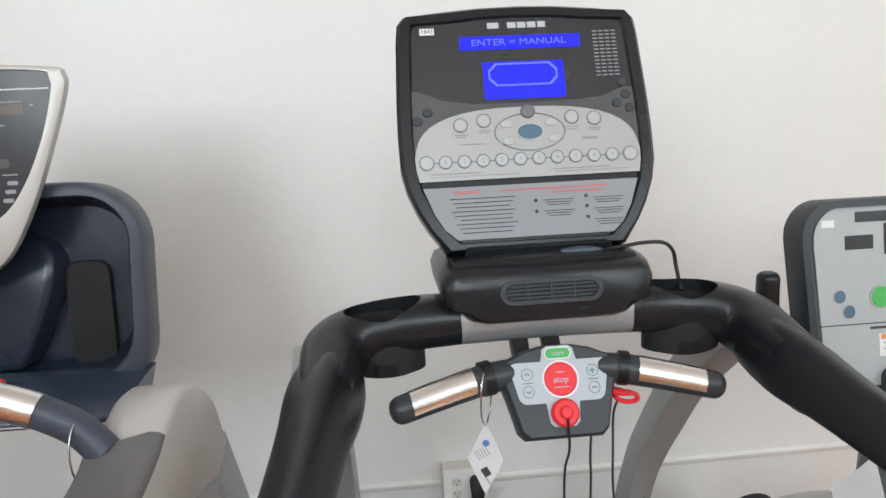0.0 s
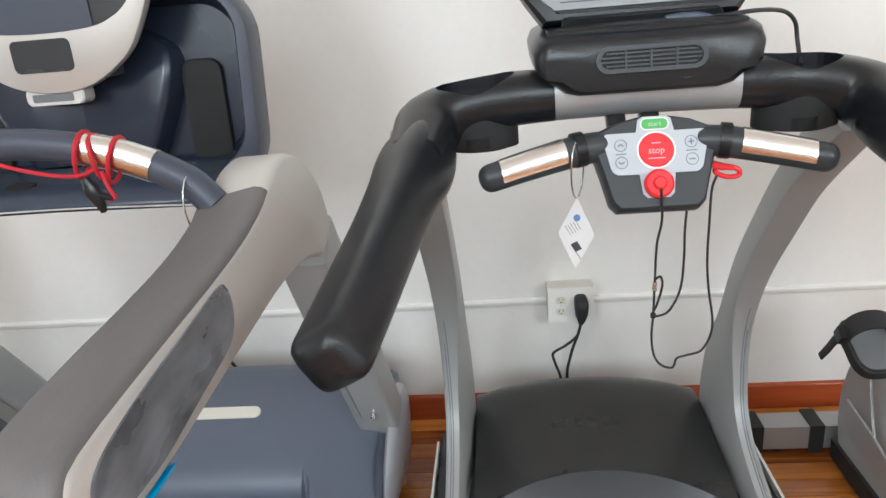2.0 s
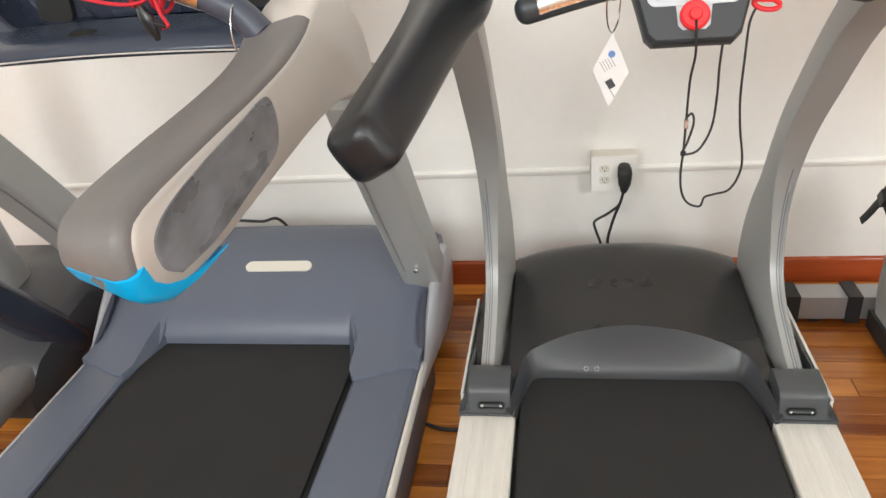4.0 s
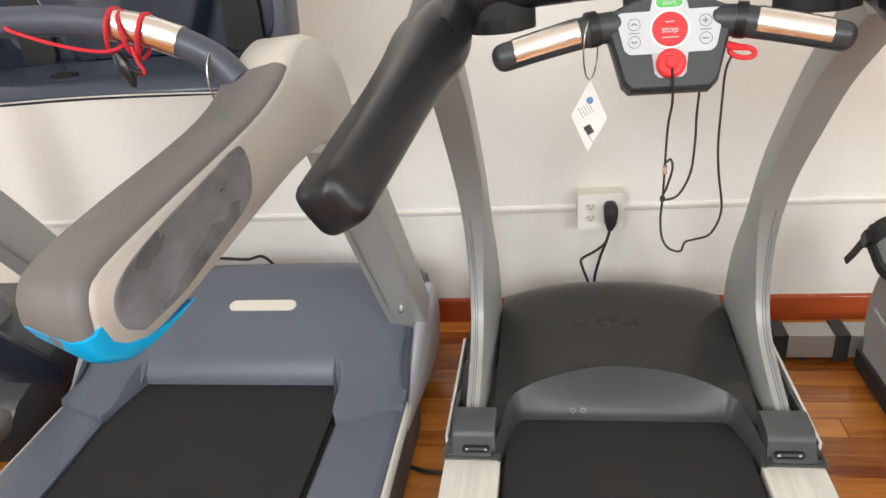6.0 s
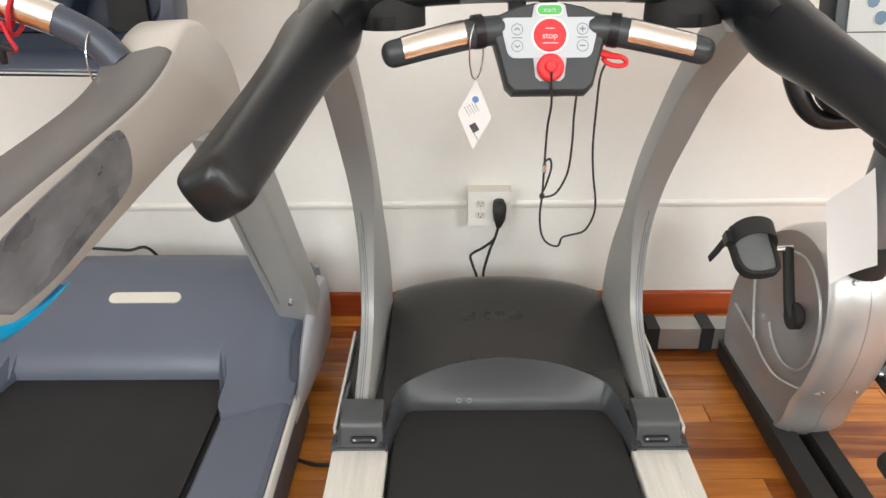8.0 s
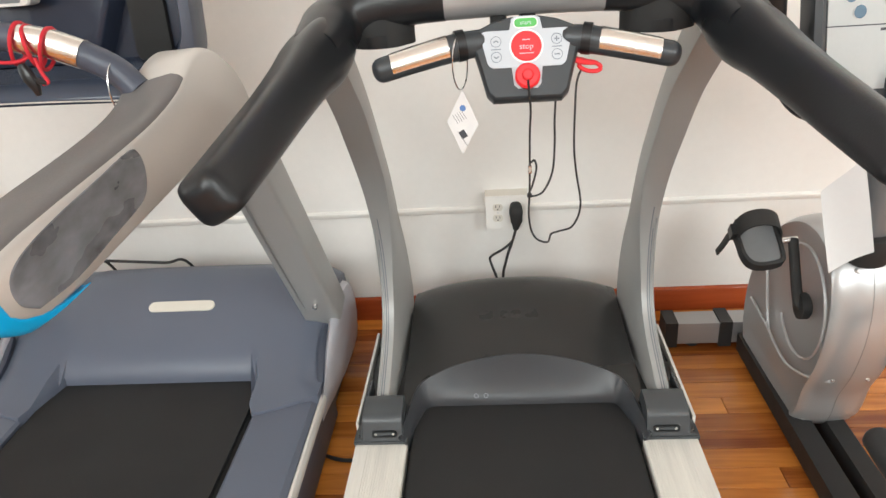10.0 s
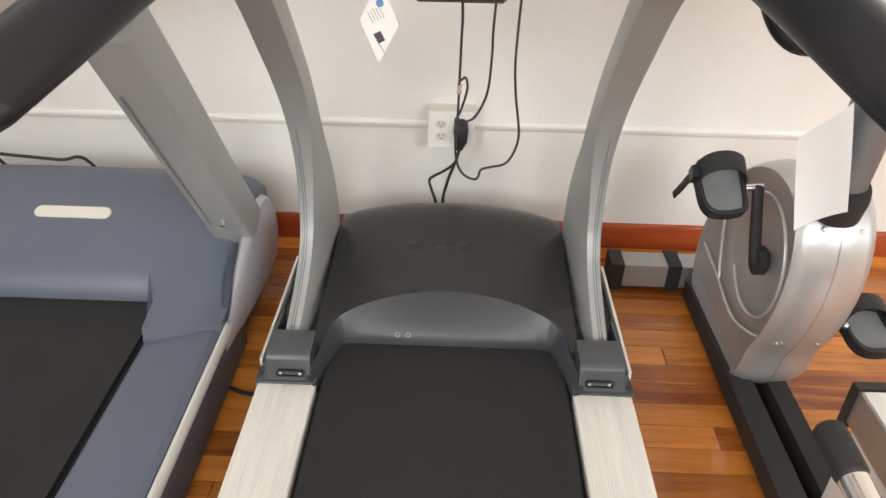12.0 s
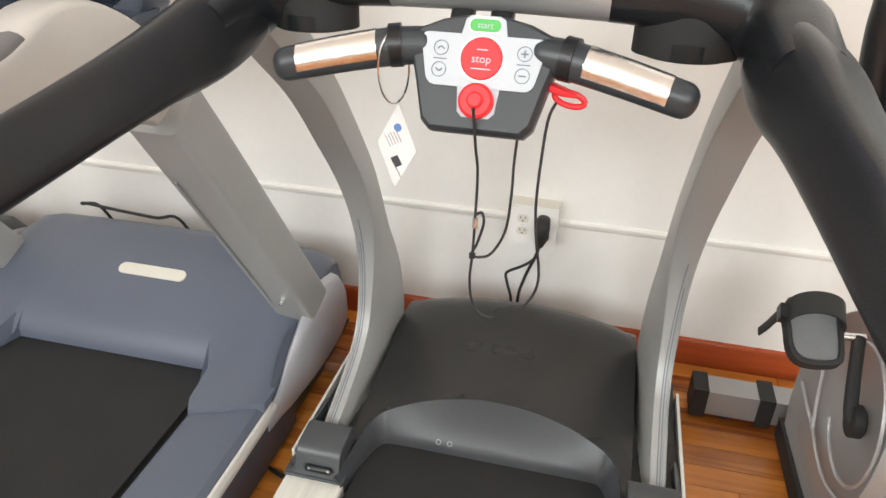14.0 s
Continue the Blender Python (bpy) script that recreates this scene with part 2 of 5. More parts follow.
def section(n, power=2.0):
    """Unit outline from round (2) to nearly square (8)."""
    out = []
    for i in range(n):
        a = 2 * math.pi * (i + 0.5) / n
        c, s = math.cos(a), math.sin(a)
        out.append((math.copysign(abs(c) ** (2 / power), c), math.copysign(abs(s) ** (2 / power), s)))
    return out


def sweep(path, n=16, power=2.0, up=(0, 0, 1), steps=5, ends=0.0, bm=None, straight=False):
    """A bar along rows of (x, y, z, half width, half height). ends: how round its ends are."""
    rows = [np.array(p, float) for p in path] if straight else spline(path, steps)
    if ends:
        def cap(a, b):
            d = (a[:3] - b[:3]) / np.linalg.norm(a[:3] - b[:3])
            o = []
            for k in range(1, 5):
                ang = k / 4 * math.pi / 2 * 0.97
                r = a.copy()
                r[:3] = a[:3] + d * ends * math.sin(ang)
                shrink = 1 - (1 - math.cos(ang)) * min(1.0, ends / max(a[3], 1e-6)) if ends < min(a[3], a[4]) else math.cos(ang)
                r[3:] = a[3:] * shrink
                o.append(r)
            return o
        rows = cap(rows[0], rows[1])[::-1] + rows + cap(rows[-1], rows[-2])
    outline = section(n, power)
    rings = []
    for i, r in enumerate(rows):
        a, b = rows[max(0, i - 1)][:3], rows[min(len(rows) - 1, i + 1)][:3]
        t = Vector(b - a).normalized()
        v = Vector(up)
        v = (v - t * v.dot(t)).normalized()
        u = t.cross(v)
        c = Vector(r[:3])
        rings.append([c + u * (r[3] * p) + v * (r[4] * q) for p, q in outline])
    return loft(rings, bm)


def cord(path, r=0.002, n=7, steps=7, bm=None):
    rows = spline(path, steps)
    rings = []
    v = Vector((0.3, 0.5, 0.81))
    for i, c in enumerate(rows):
        t = Vector(rows[min(len(rows) - 1, i + 1)] - rows[max(0, i - 1)]).normalized()
        v = v - t * v.dot(t)
        v = v.normalized() if v.length > 1e-4 else t.orthogonal().normalized()
        u = t.cross(v)
        rings.append([Vector(c) + u * r * math.cos(2 * math.pi * k / n) + v * r * math.sin(2 * math.pi * k / n) for k in range(n)])
    return loft(rings, bm)


def plate(outline, lo, hi, m=None, bm=None, inset=0.0):
    """A flat piece: the outline in x, y, from height lo to hi, its top drawn in by inset."""
    bm = bm or bmesh.new()
    c = np.mean(outline, axis=0)
    rings = [[(x, y, lo) for x, y in outline]]
    if inset:
        rings.append([(x, y, hi - inset) for x, y in outline])
        top = []
        for x, y in outline:
            d = np.array((x, y)) - c
            k = max(0.0, 1 - inset / max(np.linalg.norm(d), 1e-6))
            top.append((*(c + d * k), hi))
        rings.append(top)
    else:
        rings.append([(x, y, hi) for x, y in outline])
    before = len(bm.verts)
    loft(rings, bm)
    if m:
        bm.verts.ensure_lookup_table()
        bmesh.ops.transform(bm, matrix=m, verts=bm.verts[before:])
    return bm


def rounded(w, h, r, cx=0.0, cy=0.0, n=5):
    """Outline of a rounded rectangle."""
    r = min(r, w / 2 - 1e-5, h / 2 - 1e-5)
    out = []
    for sx, sy, a0 in ((1, 1, 0), (-1, 1, 90), (-1, -1, 180), (1, -1, 270)):
        for k in range(n + 1):
            a = radians(a0 + 90 * k / n)
            out.append((cx + sx * (w / 2 - r) + r * math.cos(a), cy + sy * (h / 2 - r) + r * math.sin(a)))
    return out


def oval(w, h, cx=0.0, cy=0.0, n=24):
    return [(cx + w / 2 * math.cos(2 * math.pi * k / n), cy + h / 2 * math.sin(2 * math.pi * k / n)) for k in range(n)]


def ring_plate(outer, inner, lo, hi, m=None):
    """A flat frame between two outlines of equal count."""
    bm = bmesh.new()
    a = [[bm.verts.new((x, y, z)) for x, y in o] for o, z in ((outer, lo), (outer, hi), (inner, hi), (inner, lo))]
    n = len(outer)
    for p, q in zip(a, a[1:] + a[:1]):
        for i in range(n):
            j = (i + 1) % n
            bm.faces.new((p[i], p[j], q[j], q[i]))
    if m:
        bmesh.ops.transform(bm, matrix=m, verts=bm.verts)
    return bm


def disc(r, lo, hi, cx=0.0, cy=0.0, m=None, n=24, inset=0.0, bm=None):
    return plate(oval(2 * r, 2 * r, cx, cy, n), lo, hi, m, bm, inset)


def words(text, size, mat, m, parent, name="lettering", width=None):
    """Raised lettering in the built-in font, centred on the pose m."""
    cu = bpy.data.curves.new("text", "FONT")
    cu.body, cu.size, cu.align_x, cu.align_y, cu.extrude = text, size, "CENTER", "CENTER", 0.0002
    cu.resolution_u = 3
    tmp = bpy.data.objects.new("text", cu)
    me = bpy.data.meshes.new_from_object(tmp)
    bpy.data.objects.remove(tmp)
    bpy.data.curves.remove(cu)
    me.materials.clear()
    me.materials.append(mat)
    if width:
        xs = [v.co.x for v in me.vertices]
        k = width / (max(xs) - min(xs))
        me.transform(Matrix.Diagonal((k, 1, 1, 1)))
    me.transform(m)
    me.name = name
    ob = new(name, me)
    ob.parent = parent
    return ob


def lines(rows, m, hi=0.0006):
    """Printed bars: rows of (centre x, centre y, width, height)."""
    bm = bmesh.new()
    for x, y, w, h in rows:
        box(x - w / 2, x + w / 2, y - h / 2, y + h / 2, 0.0, hi, bm)
    bmesh.ops.transform(bm, matrix=m, verts=bm.verts)
    return bm


def facing(origin, right, up):
    """Pose whose x is right, y is up along the face and z is out of it."""
    x = Vector(right).normalized()
    z = x.cross(Vector(up)).normalized()
    y = z.cross(x)
    m = Matrix((x, y, z)).transposed().to_4x4()
    m.translation = Vector(origin)
    return m


def mirror(bm):
    bmesh.ops.scale(bm, vec=(-1, 1, 1), verts=bm.verts)
    bmesh.ops.reverse_faces(bm, faces=bm.faces)
    return bm


def band(pts, d, closed=False):
    """A line moved outwards by d, to its left as it runs."""
    n = len(pts)
    out = []
    for i, (y, z) in enumerate(pts):
        a = pts[i - 1] if closed or i else pts[i]
        b = pts[(i + 1) % n] if closed or i < n - 1 else pts[i]
        ty, tz = b[0] - a[0], b[1] - a[1]
        q = math.hypot(ty, tz) or 1.0
        out.append((y - tz / q * d, z + ty / q * d))
    return out


# ---- the room ----
X0, X1, Y0, Y1, TOP = -5.5, 4.5, -4.5, 0.90, 3.8


def carve(ob, cutter):
    """Cut the shape of a bmesh out of an object's mesh, for good."""
    tool = new("cutter", bpy.data.meshes.new("cutter"))
    bmesh.ops.recalc_face_normals(cutter, faces=cutter.faces[:])
    cutter.to_mesh(tool.data)
    cutter.free()
    md = ob.modifiers.new("cut", "BOOLEAN")
    md.operation, md.object, md.solver = "DIFFERENCE", tool, "EXACT"
    bpy.context.view_layer.update()
    done = bpy.data.meshes.new_from_object(ob.evaluated_get(bpy.context.evaluated_depsgraph_get()))
    ob.modifiers.remove(md)
    ob.data = done
    bpy.data.objects.remove(tool)


def structure(name, bm, mat, label, bevel=0.0):
    return tagged(part(name, bm, mat, None, "", bevel=bevel), label, name.split("_")[0], kind="structure")


structure("wall_north", box(X0, X1, Y1, Y1 + 0.15, -0.05, TOP), WALL, "smooth white painted plaster wall behind the machines")
# unseen side walls, opened only for the added fill lamps
for name, xa in (("wall_west", X0 - 0.15), ("wall_east", X1)):
    bm = bmesh.new()
    for ya, yb, za, zb in ((Y0 - 0.2, -2.4, -0.05, TOP), (-0.8, Y1 + 0.15, -0.05, TOP), (-2.4, -0.8, -0.05, 0.5), (-2.4, -0.8, 2.4, TOP)):
        box(xa, xa + 0.15, ya, yb, za, zb, bm)
    structure(name, bm, WALL, "unseen white painted side wall with one tall window added for fill light")
south = bmesh.new()
edges = [X0] + [e for c in WINDOWS for e in (c - 0.8, c + 0.8)] + [X1]
for a, b in zip(edges[::2], edges[1::2]):
    box(a, b, Y0 - 0.2, Y0, -0.05, TOP, south)
for a, b in zip(edges[1:-1:2], edges[2:-1:2]):
    box(a, b, Y0 - 0.2, Y0, -0.05, SILL, south)
    box(a, b, Y0 - 0.2, Y0, HEAD, TOP, south)
structure("wall_south", south, WALL, "unseen white painted wall with three high windows, the middle one added for fill light")
structure("ceiling", box(X0, X1, Y0 - 0.2, Y1 + 0.15, TOP, TOP + 0.1), CEIL, "flat white painted ceiling")
for k, (cx, cy, cz, high, turn) in enumerate([(c, Y0 - 0.1, (SILL + HEAD) / 2, HEAD - SILL, 0) for c in WINDOWS] + [(X0 - 0.075, -1.6, 1.45, 1.9, 90), (X1 + 0.075, -1.6, 1.45, 1.9, 90)]):
    w = tagged(new("window_%d" % (k + 1)), "assumed white sash window out of view, letting in daylight", "window", kind="structure")
    w.matrix_world = pose(cx, cy, cz, 0, 0, turn)
    part("window_frame", ring_plate(rounded(1.6, high, 0.004), rounded(1.48, high - 0.12, 0.004), -0.04, 0.04, pose(0, 0, 0, 90)), TRIM, w)
    part("crossbar", box(-0.74, 0.74, -0.025, 0.025, -0.03, 0.03), TRIM, w)
    for s in (-1, 1):
        a, b = sorted((0.03 * s, (high / 2 - 0.06) * s))
        p = part("pane", box(-0.74, 0.74, -0.003, 0.003, a, b), GLASSM, w)
        p.visible_shadow = False

# moulding line on the wall, and the red-brown baseboard
rail_profile = [(0.0, 0.0), (-0.006, 0.002), (-0.012, 0.012), (-0.012, 0.020), (-0.008, 0.026), (0.0, 0.028)]


def moulding(x0, x1, y, z, profile):
    return loft([[(x, y + a, z + b) for a, b in profile] for x in (x0, x1)])


for x0, x1 in ((X0, -0.083), (0.062, X1)):
    structure("trim_chair_rail" if x0 < -1 else "trim_chair_rail_east", moulding(x0, x1, Y1 + 0.002, 0.410, rail_profile), TRIM, "thin white painted wooden moulding along the wall")
base_profile = [(0.0, 0.0), (-0.018, 0.0), (-0.018, 0.078), (-0.014, 0.086), (-0.006, 0.090), (0.0, 0.090)]
structure("baseboard", moulding(X0, X1, Y1 + 0.002, 0.0005, base_profile), BASE, "varnished red-brown wooden baseboard along the wall")


# ---- the black and silver treadmill ----
def black_treadmill():
    tm = thing("treadmill", "black and silver treadmill with backlit blue console, facing the wall", "treadmill")
    # side rails with long ridges, and the frame under them
    for s in (-1, 1):
        prof = [(0.290, 0.05), (0.290, 0.176)]
        for k in range(15):
            x = 0.293 + 0.0062 * k
            prof += [(x, 0.1797), (x + 0.0047, 0.1799), (x + 0.0051, 0.1790), (x + 0.0057, 0.1790)]
        prof += [(0.3870, 0.1800)]
        prof += [(0.420, 0.178), (0.422, 0.172), (0.422, 0.05)]
        bm = loft([[(x, y, z) for x, z in prof] for y in (-1.62, 0.0)])
        part("deck_rail", mirror(bm) if s < 0 else bm, RAILW, tm, "off-white ridged aluminium side rail", sharp=20)
        bm = box(0.4155, 0.4225, 0.03, 0.455, 0.05, 0.214)
        part("rail_edge", mirror(bm) if s < 0 else bm, RAILW, tm, bevel=0.002)
        bm = box(0.300, 0.4135, 0.0, 0.52, 0.05, 0.196)
        part("rail_cover", mirror(bm) if s < 0 else bm, HOODC, tm, "dark plastic cover over the rail", bevel=0.006)
        bm = box(0.30, 0.40, -1.55, 0.62, 0.012, 0.055)
        part("base_frame", mirror(bm) if s < 0 else bm, BLACK, tm)
        for y in (-1.3, 0.4):
            bm = disc(0.03, 0.0, 0.02, 0.35 * s, y)
            part("foot", bm, RUBBER, tm)
    part("deck", box(-0.288, 0.288, -1.58, 0.6, 0.09, 0.150), DARKHOLE, tm)
    bm = loft([[(x, y, z) for y, z in ((-1.60, 0.13), (-1.62, 0.15), (-1.60, 0.170), (0.18, 0.172), (0.20, 0.14))] for x in (-0.278, 0.278)])
    part("running_belt", bm, BELT, tm, "matt black rubber running belt")

    # motor hood, arched across, and the bent fascia ribbon in front of it
    def hood(x, y):
        z = float(np.interp(y, (-0.03, 0.05, 0.12, 0.19, 0.24, 0.36, 0.50, 0.57, 0.63, 0.675, 0.69), (0.190, 0.214, 0.234, 0.254, 0.266, 0.292, 0.316, 0.319, 0.300, 0.245, 0.16)))
        return z - 0.046 * (abs(x) / 0.31) ** 2.4 * min(1.0, max(0.0, (y + 0.02) / 0.40))

    tops = [(0.306, -0.014), (0.297, 0.040), (0.287, 0.090), (0.277, 0.130), (0.264, 0.158), (0.240, 0.178), (0.175, 0.207), (0.09, 0.228)]
    tops = tops + [(0.0, 0.236)] + [(-x, y) for x, y in reversed(tops)]

    def front(x):
        return float(np.interp(abs(x), [p[0] for p in tops[8::-1]], [p[1] for p in tops[8::-1]])) + 0.001

    rings = []
    for k in range(-31, 32):
        x = 0.3105 * k / 31
        f = max(front(x), -0.012)
        row = [(x, f + 0.004, 0.12), (x, f, hood(x, f) - 0.012)]
        for q in range(15):
            y = f + 0.003 + (0.685 - f - 0.003) * q / 14
            row.append((x, y, hood(x, y)))
        row.append((x, 0.69, 0.10))
        rings.append(row)
    part("motor_hood", loft(rings), HOODC, tm, "arched charcoal plastic motor hood", sharp=50)
    plan = [(0.292, -0.016), (0.281, 0.035), (0.268, 0.085), (0.257, 0.122), (0.246, 0.139), (0.228, 0.145), (0.17, 0.146), (0.09, 0.146)]
    plan = plan + [(0.0, 0.146)] + [(-x, y) for x, y in reversed(plan)]
    both = spline([(*p, *q) for p, q in zip(plan, tops)], 4)
    rings = []
    for x0, y0, x1, y1 in both:
        z1 = hood(x1, y1) + 0.006
        row = [(x0, y0, 0.150), (x0, y0 - 0.001, 0.178)]
        for q in (0.25, 0.5, 0.75, 0.93):
            row.append((x0 + (x1 - x0) * q ** 1.25, y0 + (y1 - y0) * q ** 1.25, 0.178 + (z1 - 0.178) * q))
        row += [(x1, y1, z1), (x1 + (0.004 if x1 > 0 else -0.004) * (abs(x1) > 0.25), y1 + 0.006, z1 - 0.003), (x1, y1 + 0.008, z1 - 0.02), (x0, y0 + 0.012, 0.150)]
        rings.append(row)
    fascia = part("fascia", loft(rings), FASCIA, tm, "smooth bent grey plastic fascia above the belt", sharp=55)
    for x in (-0.118, -0.092):
        part("screw_ring", ring_plate(oval(0.013, 0.013, x, 0, 14), oval(0.009, 0.009, x, 0, 14), 0, 0.0012, facing((0, 0.1535, 0.197), (1, 0, 0), (0, 0.62, 0.78))), POST, fascia)
    # faint worn lettering area on the hood stays as plain bars
    for x, w in ((-0.085, 0.045), (-0.035, 0.022), (0.0, 0.030), (0.045, 0.040)):
        m = facing((x, 0.40, hood(x, 0.40) + 0.0008), (1, 0, -0.1 * x), (0, 1, 0.22))
        part("worn_mark", plate(rounded(w, 0.034, 0.012), -0.0006, 0.0004, m), WORN, tm, "faint worn logo mark")
    for s in (-1, 1):
        # foot bracket of the upright
        pr = [(-0.006, 0.150), (-0.008, 0.190), (-0.003, 0.198), (0.004, 0.232), (0.012, 0.246), (0.026, 0.253), (0.080, 0.257), (0.095, 0.250), (0.100, 0.16)]
        bm = loft([[(x, y, z) for y, z in pr] for x in (0.300, 0.303, 0.397, 0.400)])
        br = part("foot_bracket", mirror(bm) if s < 0 else bm, BRACKET, tm, "moulded grey plastic foot cover", sharp=45, bevel=0.003)
        bm = box(0.290, 0.424, -0.013, 0.015, 0.180, 0.187)
        part("bracket_lip", mirror(bm) if s < 0 else bm, BRACKET, br, bevel=0.002)
        bm = loft([[(0.399, y, 0.165), (0.399, y, h), (0.404, y, h), (0.424, y, 0.188), (0.424, y, 0.165)] for y, h in ((-0.008, 0.194), (0.03, 0.222), (0.10, 0.236), (0.20, 0.225))])
        part("bracket_wing", mirror(bm) if s < 0 else bm, BRACKET, br, sharp=40)
        m = facing((0.345 * s, -0.0065, 0.208), (1, 0, 0), (0, 0.1, 1))
        part("slot", ring_plate(rounded(0.064, 0.018, 0.008), rounded(0.056, 0.010, 0.0045), -0.002, 0.002, m), BLACK, br)
        part("latch", plate(rounded(0.052, 0.007, 0.003), -0.004, 0.0005, m, inset=0.001), BRACKET, br)
        for dx in (-0.022, 0.022):
            part("screw", disc(0.0035, -0.001, 0.0012, dx, 0, m, 10), STEEL, br)
        # curved upright: a flat-sided bar, broad at the foot, its inner side splayed towards the belt
        spine = [(0.050, 0.195, 0.250, 0.160, 0.346), (0.120, 0.230, 0.350, 0.170, 0.346), (0.205, 0.262, 0.440, 0.190, 0.345), (0.290, 0.302, 0.515, 0.235, 0.345),
                 (0.342, 0.357, 0.540, 0.300, 0.344), (0.363, 0.430, 0.515, 0.415, 0.342), (0.366, 0.520, 0.470, 0.510, 0.336), (0.346, 0.610, 0.412, 0.600, 0.328),
                 (0.303, 0.700, 0.362, 0.700, 0.320), (0.246, 0.785, 0.308, 0.795, 0.315), (0.170, 0.878, 0.238, 0.888, 0.313), (0.065, 1.000, 0.130, 1.018, 0.312),
                 (-0.040, 1.090, 0.030, 1.118, 0.312), (-0.130, 1.160, -0.060, 1.195, 0.312)]
        rows = spline(spine, 5)
        rings = []
        for yf, zf, yb, zb, xi in rows:
            d = Vector((0, yb - yf, zb - zf)).normalized() * 0.006
            fo, fi, bi, bo = Vector((0.380, yf, zf)), Vector((xi, yf, zf)), Vector((0.311, yb, zb)), Vector((0.380, yb, zb))
            w = Vector((0.006, 0, 0))
            rings.append([fo + d, fo + d * 0.25 - w * 0.25, fo - w, fi + w, fi + w * 0.25 + d * 0.25, fi + d, bi - d, bi - d * 0.25 + w * 0.25, bi + w, bo - w, bo - d * 0.25 - w * 0.25, bo - d])
        bm = loft(rings)
        up = part("upright", mirror(bm) if s < 0 else bm, UPRIGHT, tm, "curved silver-grey painted upright", sharp=50)
        # grooves of the lower front face: thin cords, coloured dark for the shade inside
        for off, last in ((0.361, 38), (0.367, 34)):
            bm = cord([(off, yf - 0.0002, zf) for yf, zf, yb, zb, xi in rows[:last]], 0.0012, 6, 1)
            part("groove_shade", mirror(bm) if s < 0 else bm, KEYLINE, up)
        bm = cord([(0.3735, yf - 0.0005, zf) for yf, zf, yb, zb, xi in rows[:36]], 0.0028, 8, 1)
        part("pressed_ridge", mirror(bm) if s < 0 else bm, UPRIGHT, up)
        # arm of the handlebar: from the cross tube, round the bend, to the sleeve
        OX = 0.012
        arm = [(0.128 * s, -0.150, 1.248, 0.046, 0.037), (0.18 * s, -0.148, 1.247, 0.049, 0.039), (0.24 * s, -0.144, 1.242, 0.052, 0.040), (0.290 * s, -0.152, 1.231, 0.051, 0.042), (0.316 * s, -0.180, 1.216, 0.048, 0.045), (0.324 * s, -0.225, 1.201, 0.043, 0.047), (0.328 * s, -0.290, 1.188, 0.038, 0.042)]
        arm = [(p[0] + OX, *p[1:]) for p in arm]
        am = part("handlebar_arm", sweep(arm, 28, 2.6, steps=6), SATIN, tm, "moulded black plastic handlebar arm")
        grip = [(0.322 * s, -0.222, 1.196, 0.039, 0.043), (0.326 * s, -0.262, 1.188, 0.042, 0.047), (0.331 * s, -0.31, 1.178, 0.041, 0.047), (0.338 * s, -0.375, 1.168, 0.0365, 0.0405), (0.347 * s, -0.47, 1.153, 0.0335, 0.0360), (0.3595 * s, -0.600, 1.133, 0.0320, 0.0335), (0.3680 * s, -0.690, 1.120, 0.0305, 0.0315)]
        grip = [(p[0] + OX, *p[1:]) for p in grip]
        part("grip_sleeve", sweep(grip, 36, 4.2, up=(0.50 * s, 0, 0.87), steps=5, ends=0.022), FOAM, am, "smooth black rubber hand grip")
        # cup well in the arm
        cx, cy = 0.232 * s, -0.152
        carve(am, plate(oval(0.118, 0.080, cx, cy, 36), 1.17, 1.36))
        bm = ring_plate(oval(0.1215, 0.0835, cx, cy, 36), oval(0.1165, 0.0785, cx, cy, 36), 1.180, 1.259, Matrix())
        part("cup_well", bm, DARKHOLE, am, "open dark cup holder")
        part("cup_base", plate(oval(0.098, 0.086, cx, cy, 30), 1.178, 1.204, None, None, 0.006), BLACK, am)

    # silver cross tube and stems of the control module
    bm = sweep([(-0.118, -0.150, 1.248, 0.047, 0.036), (0.012, -0.150, 1.250, 0.047, 0.036), (0.142, -0.150, 1.248, 0.047, 0.036)], 28, 2.8, steps=4)
    part("cross_tube", bm, SILVER, tm, "brushed silver cross tube")
    for x in (-0.030, 0.018):
        part("stem", sweep([(x, -0.150, 1.235, 0.014, 0.012), (x, -0.185, 1.20, 0.014, 0.012), (x, -0.215, 1.18, 0.014, 0.012)], 12, 4, up=(0, 1, 0.3)), HOODC, tm)

    # fan housing
    def hull(k, y, zt, zb):
        half = [(0.140, zt), (0.153, zt - 0.006), (0.160, zt - 0.022), (0.157, zt - 0.046), (0.132, zb + 0.016), (0.118, zb + 0.005), (0.098, zb)]
        return [(x * k + 0.011, y, z) for x, z in half] + [(-x * k + 0.011, y, z) for x, z in reversed(half)]
    fan = part("fan_housing", loft([hull(0.96, -0.020, 1.335, 1.285), hull(1.0, -0.045, 1.343, 1.270), hull(1.0, -0.165, 1.340, 1.252), hull(0.985, -0.196, 1.336, 1.251), hull(0.955, -0.212, 1.331, 1.254), hull(0.90, -0.2195, 1.325, 1.259)]), SATIN, tm, "dark satin fan housing under the console", sharp=40)
    part("housing_lid", sweep([(-0.120, -0.160, 1.336, 0.034, 0.007), (0.011, -0.162, 1.338, 0.038, 0.009), (0.142, -0.160, 1.336, 0.034, 0.007)], 20, 3.5, steps=4, ends=0.006), BLACK, fan)
    m = facing((0.011, -0.2215, 1.300), (1, 0, 0.0), (0, 0.14, 1))
    part("grille_frame", ring_plate(rounded(0.150, 0.036, 0.018, n=7), rounded(0.136, 0.024, 0.012, n=7), -0.010, 0.004, m), MODULE, fan)
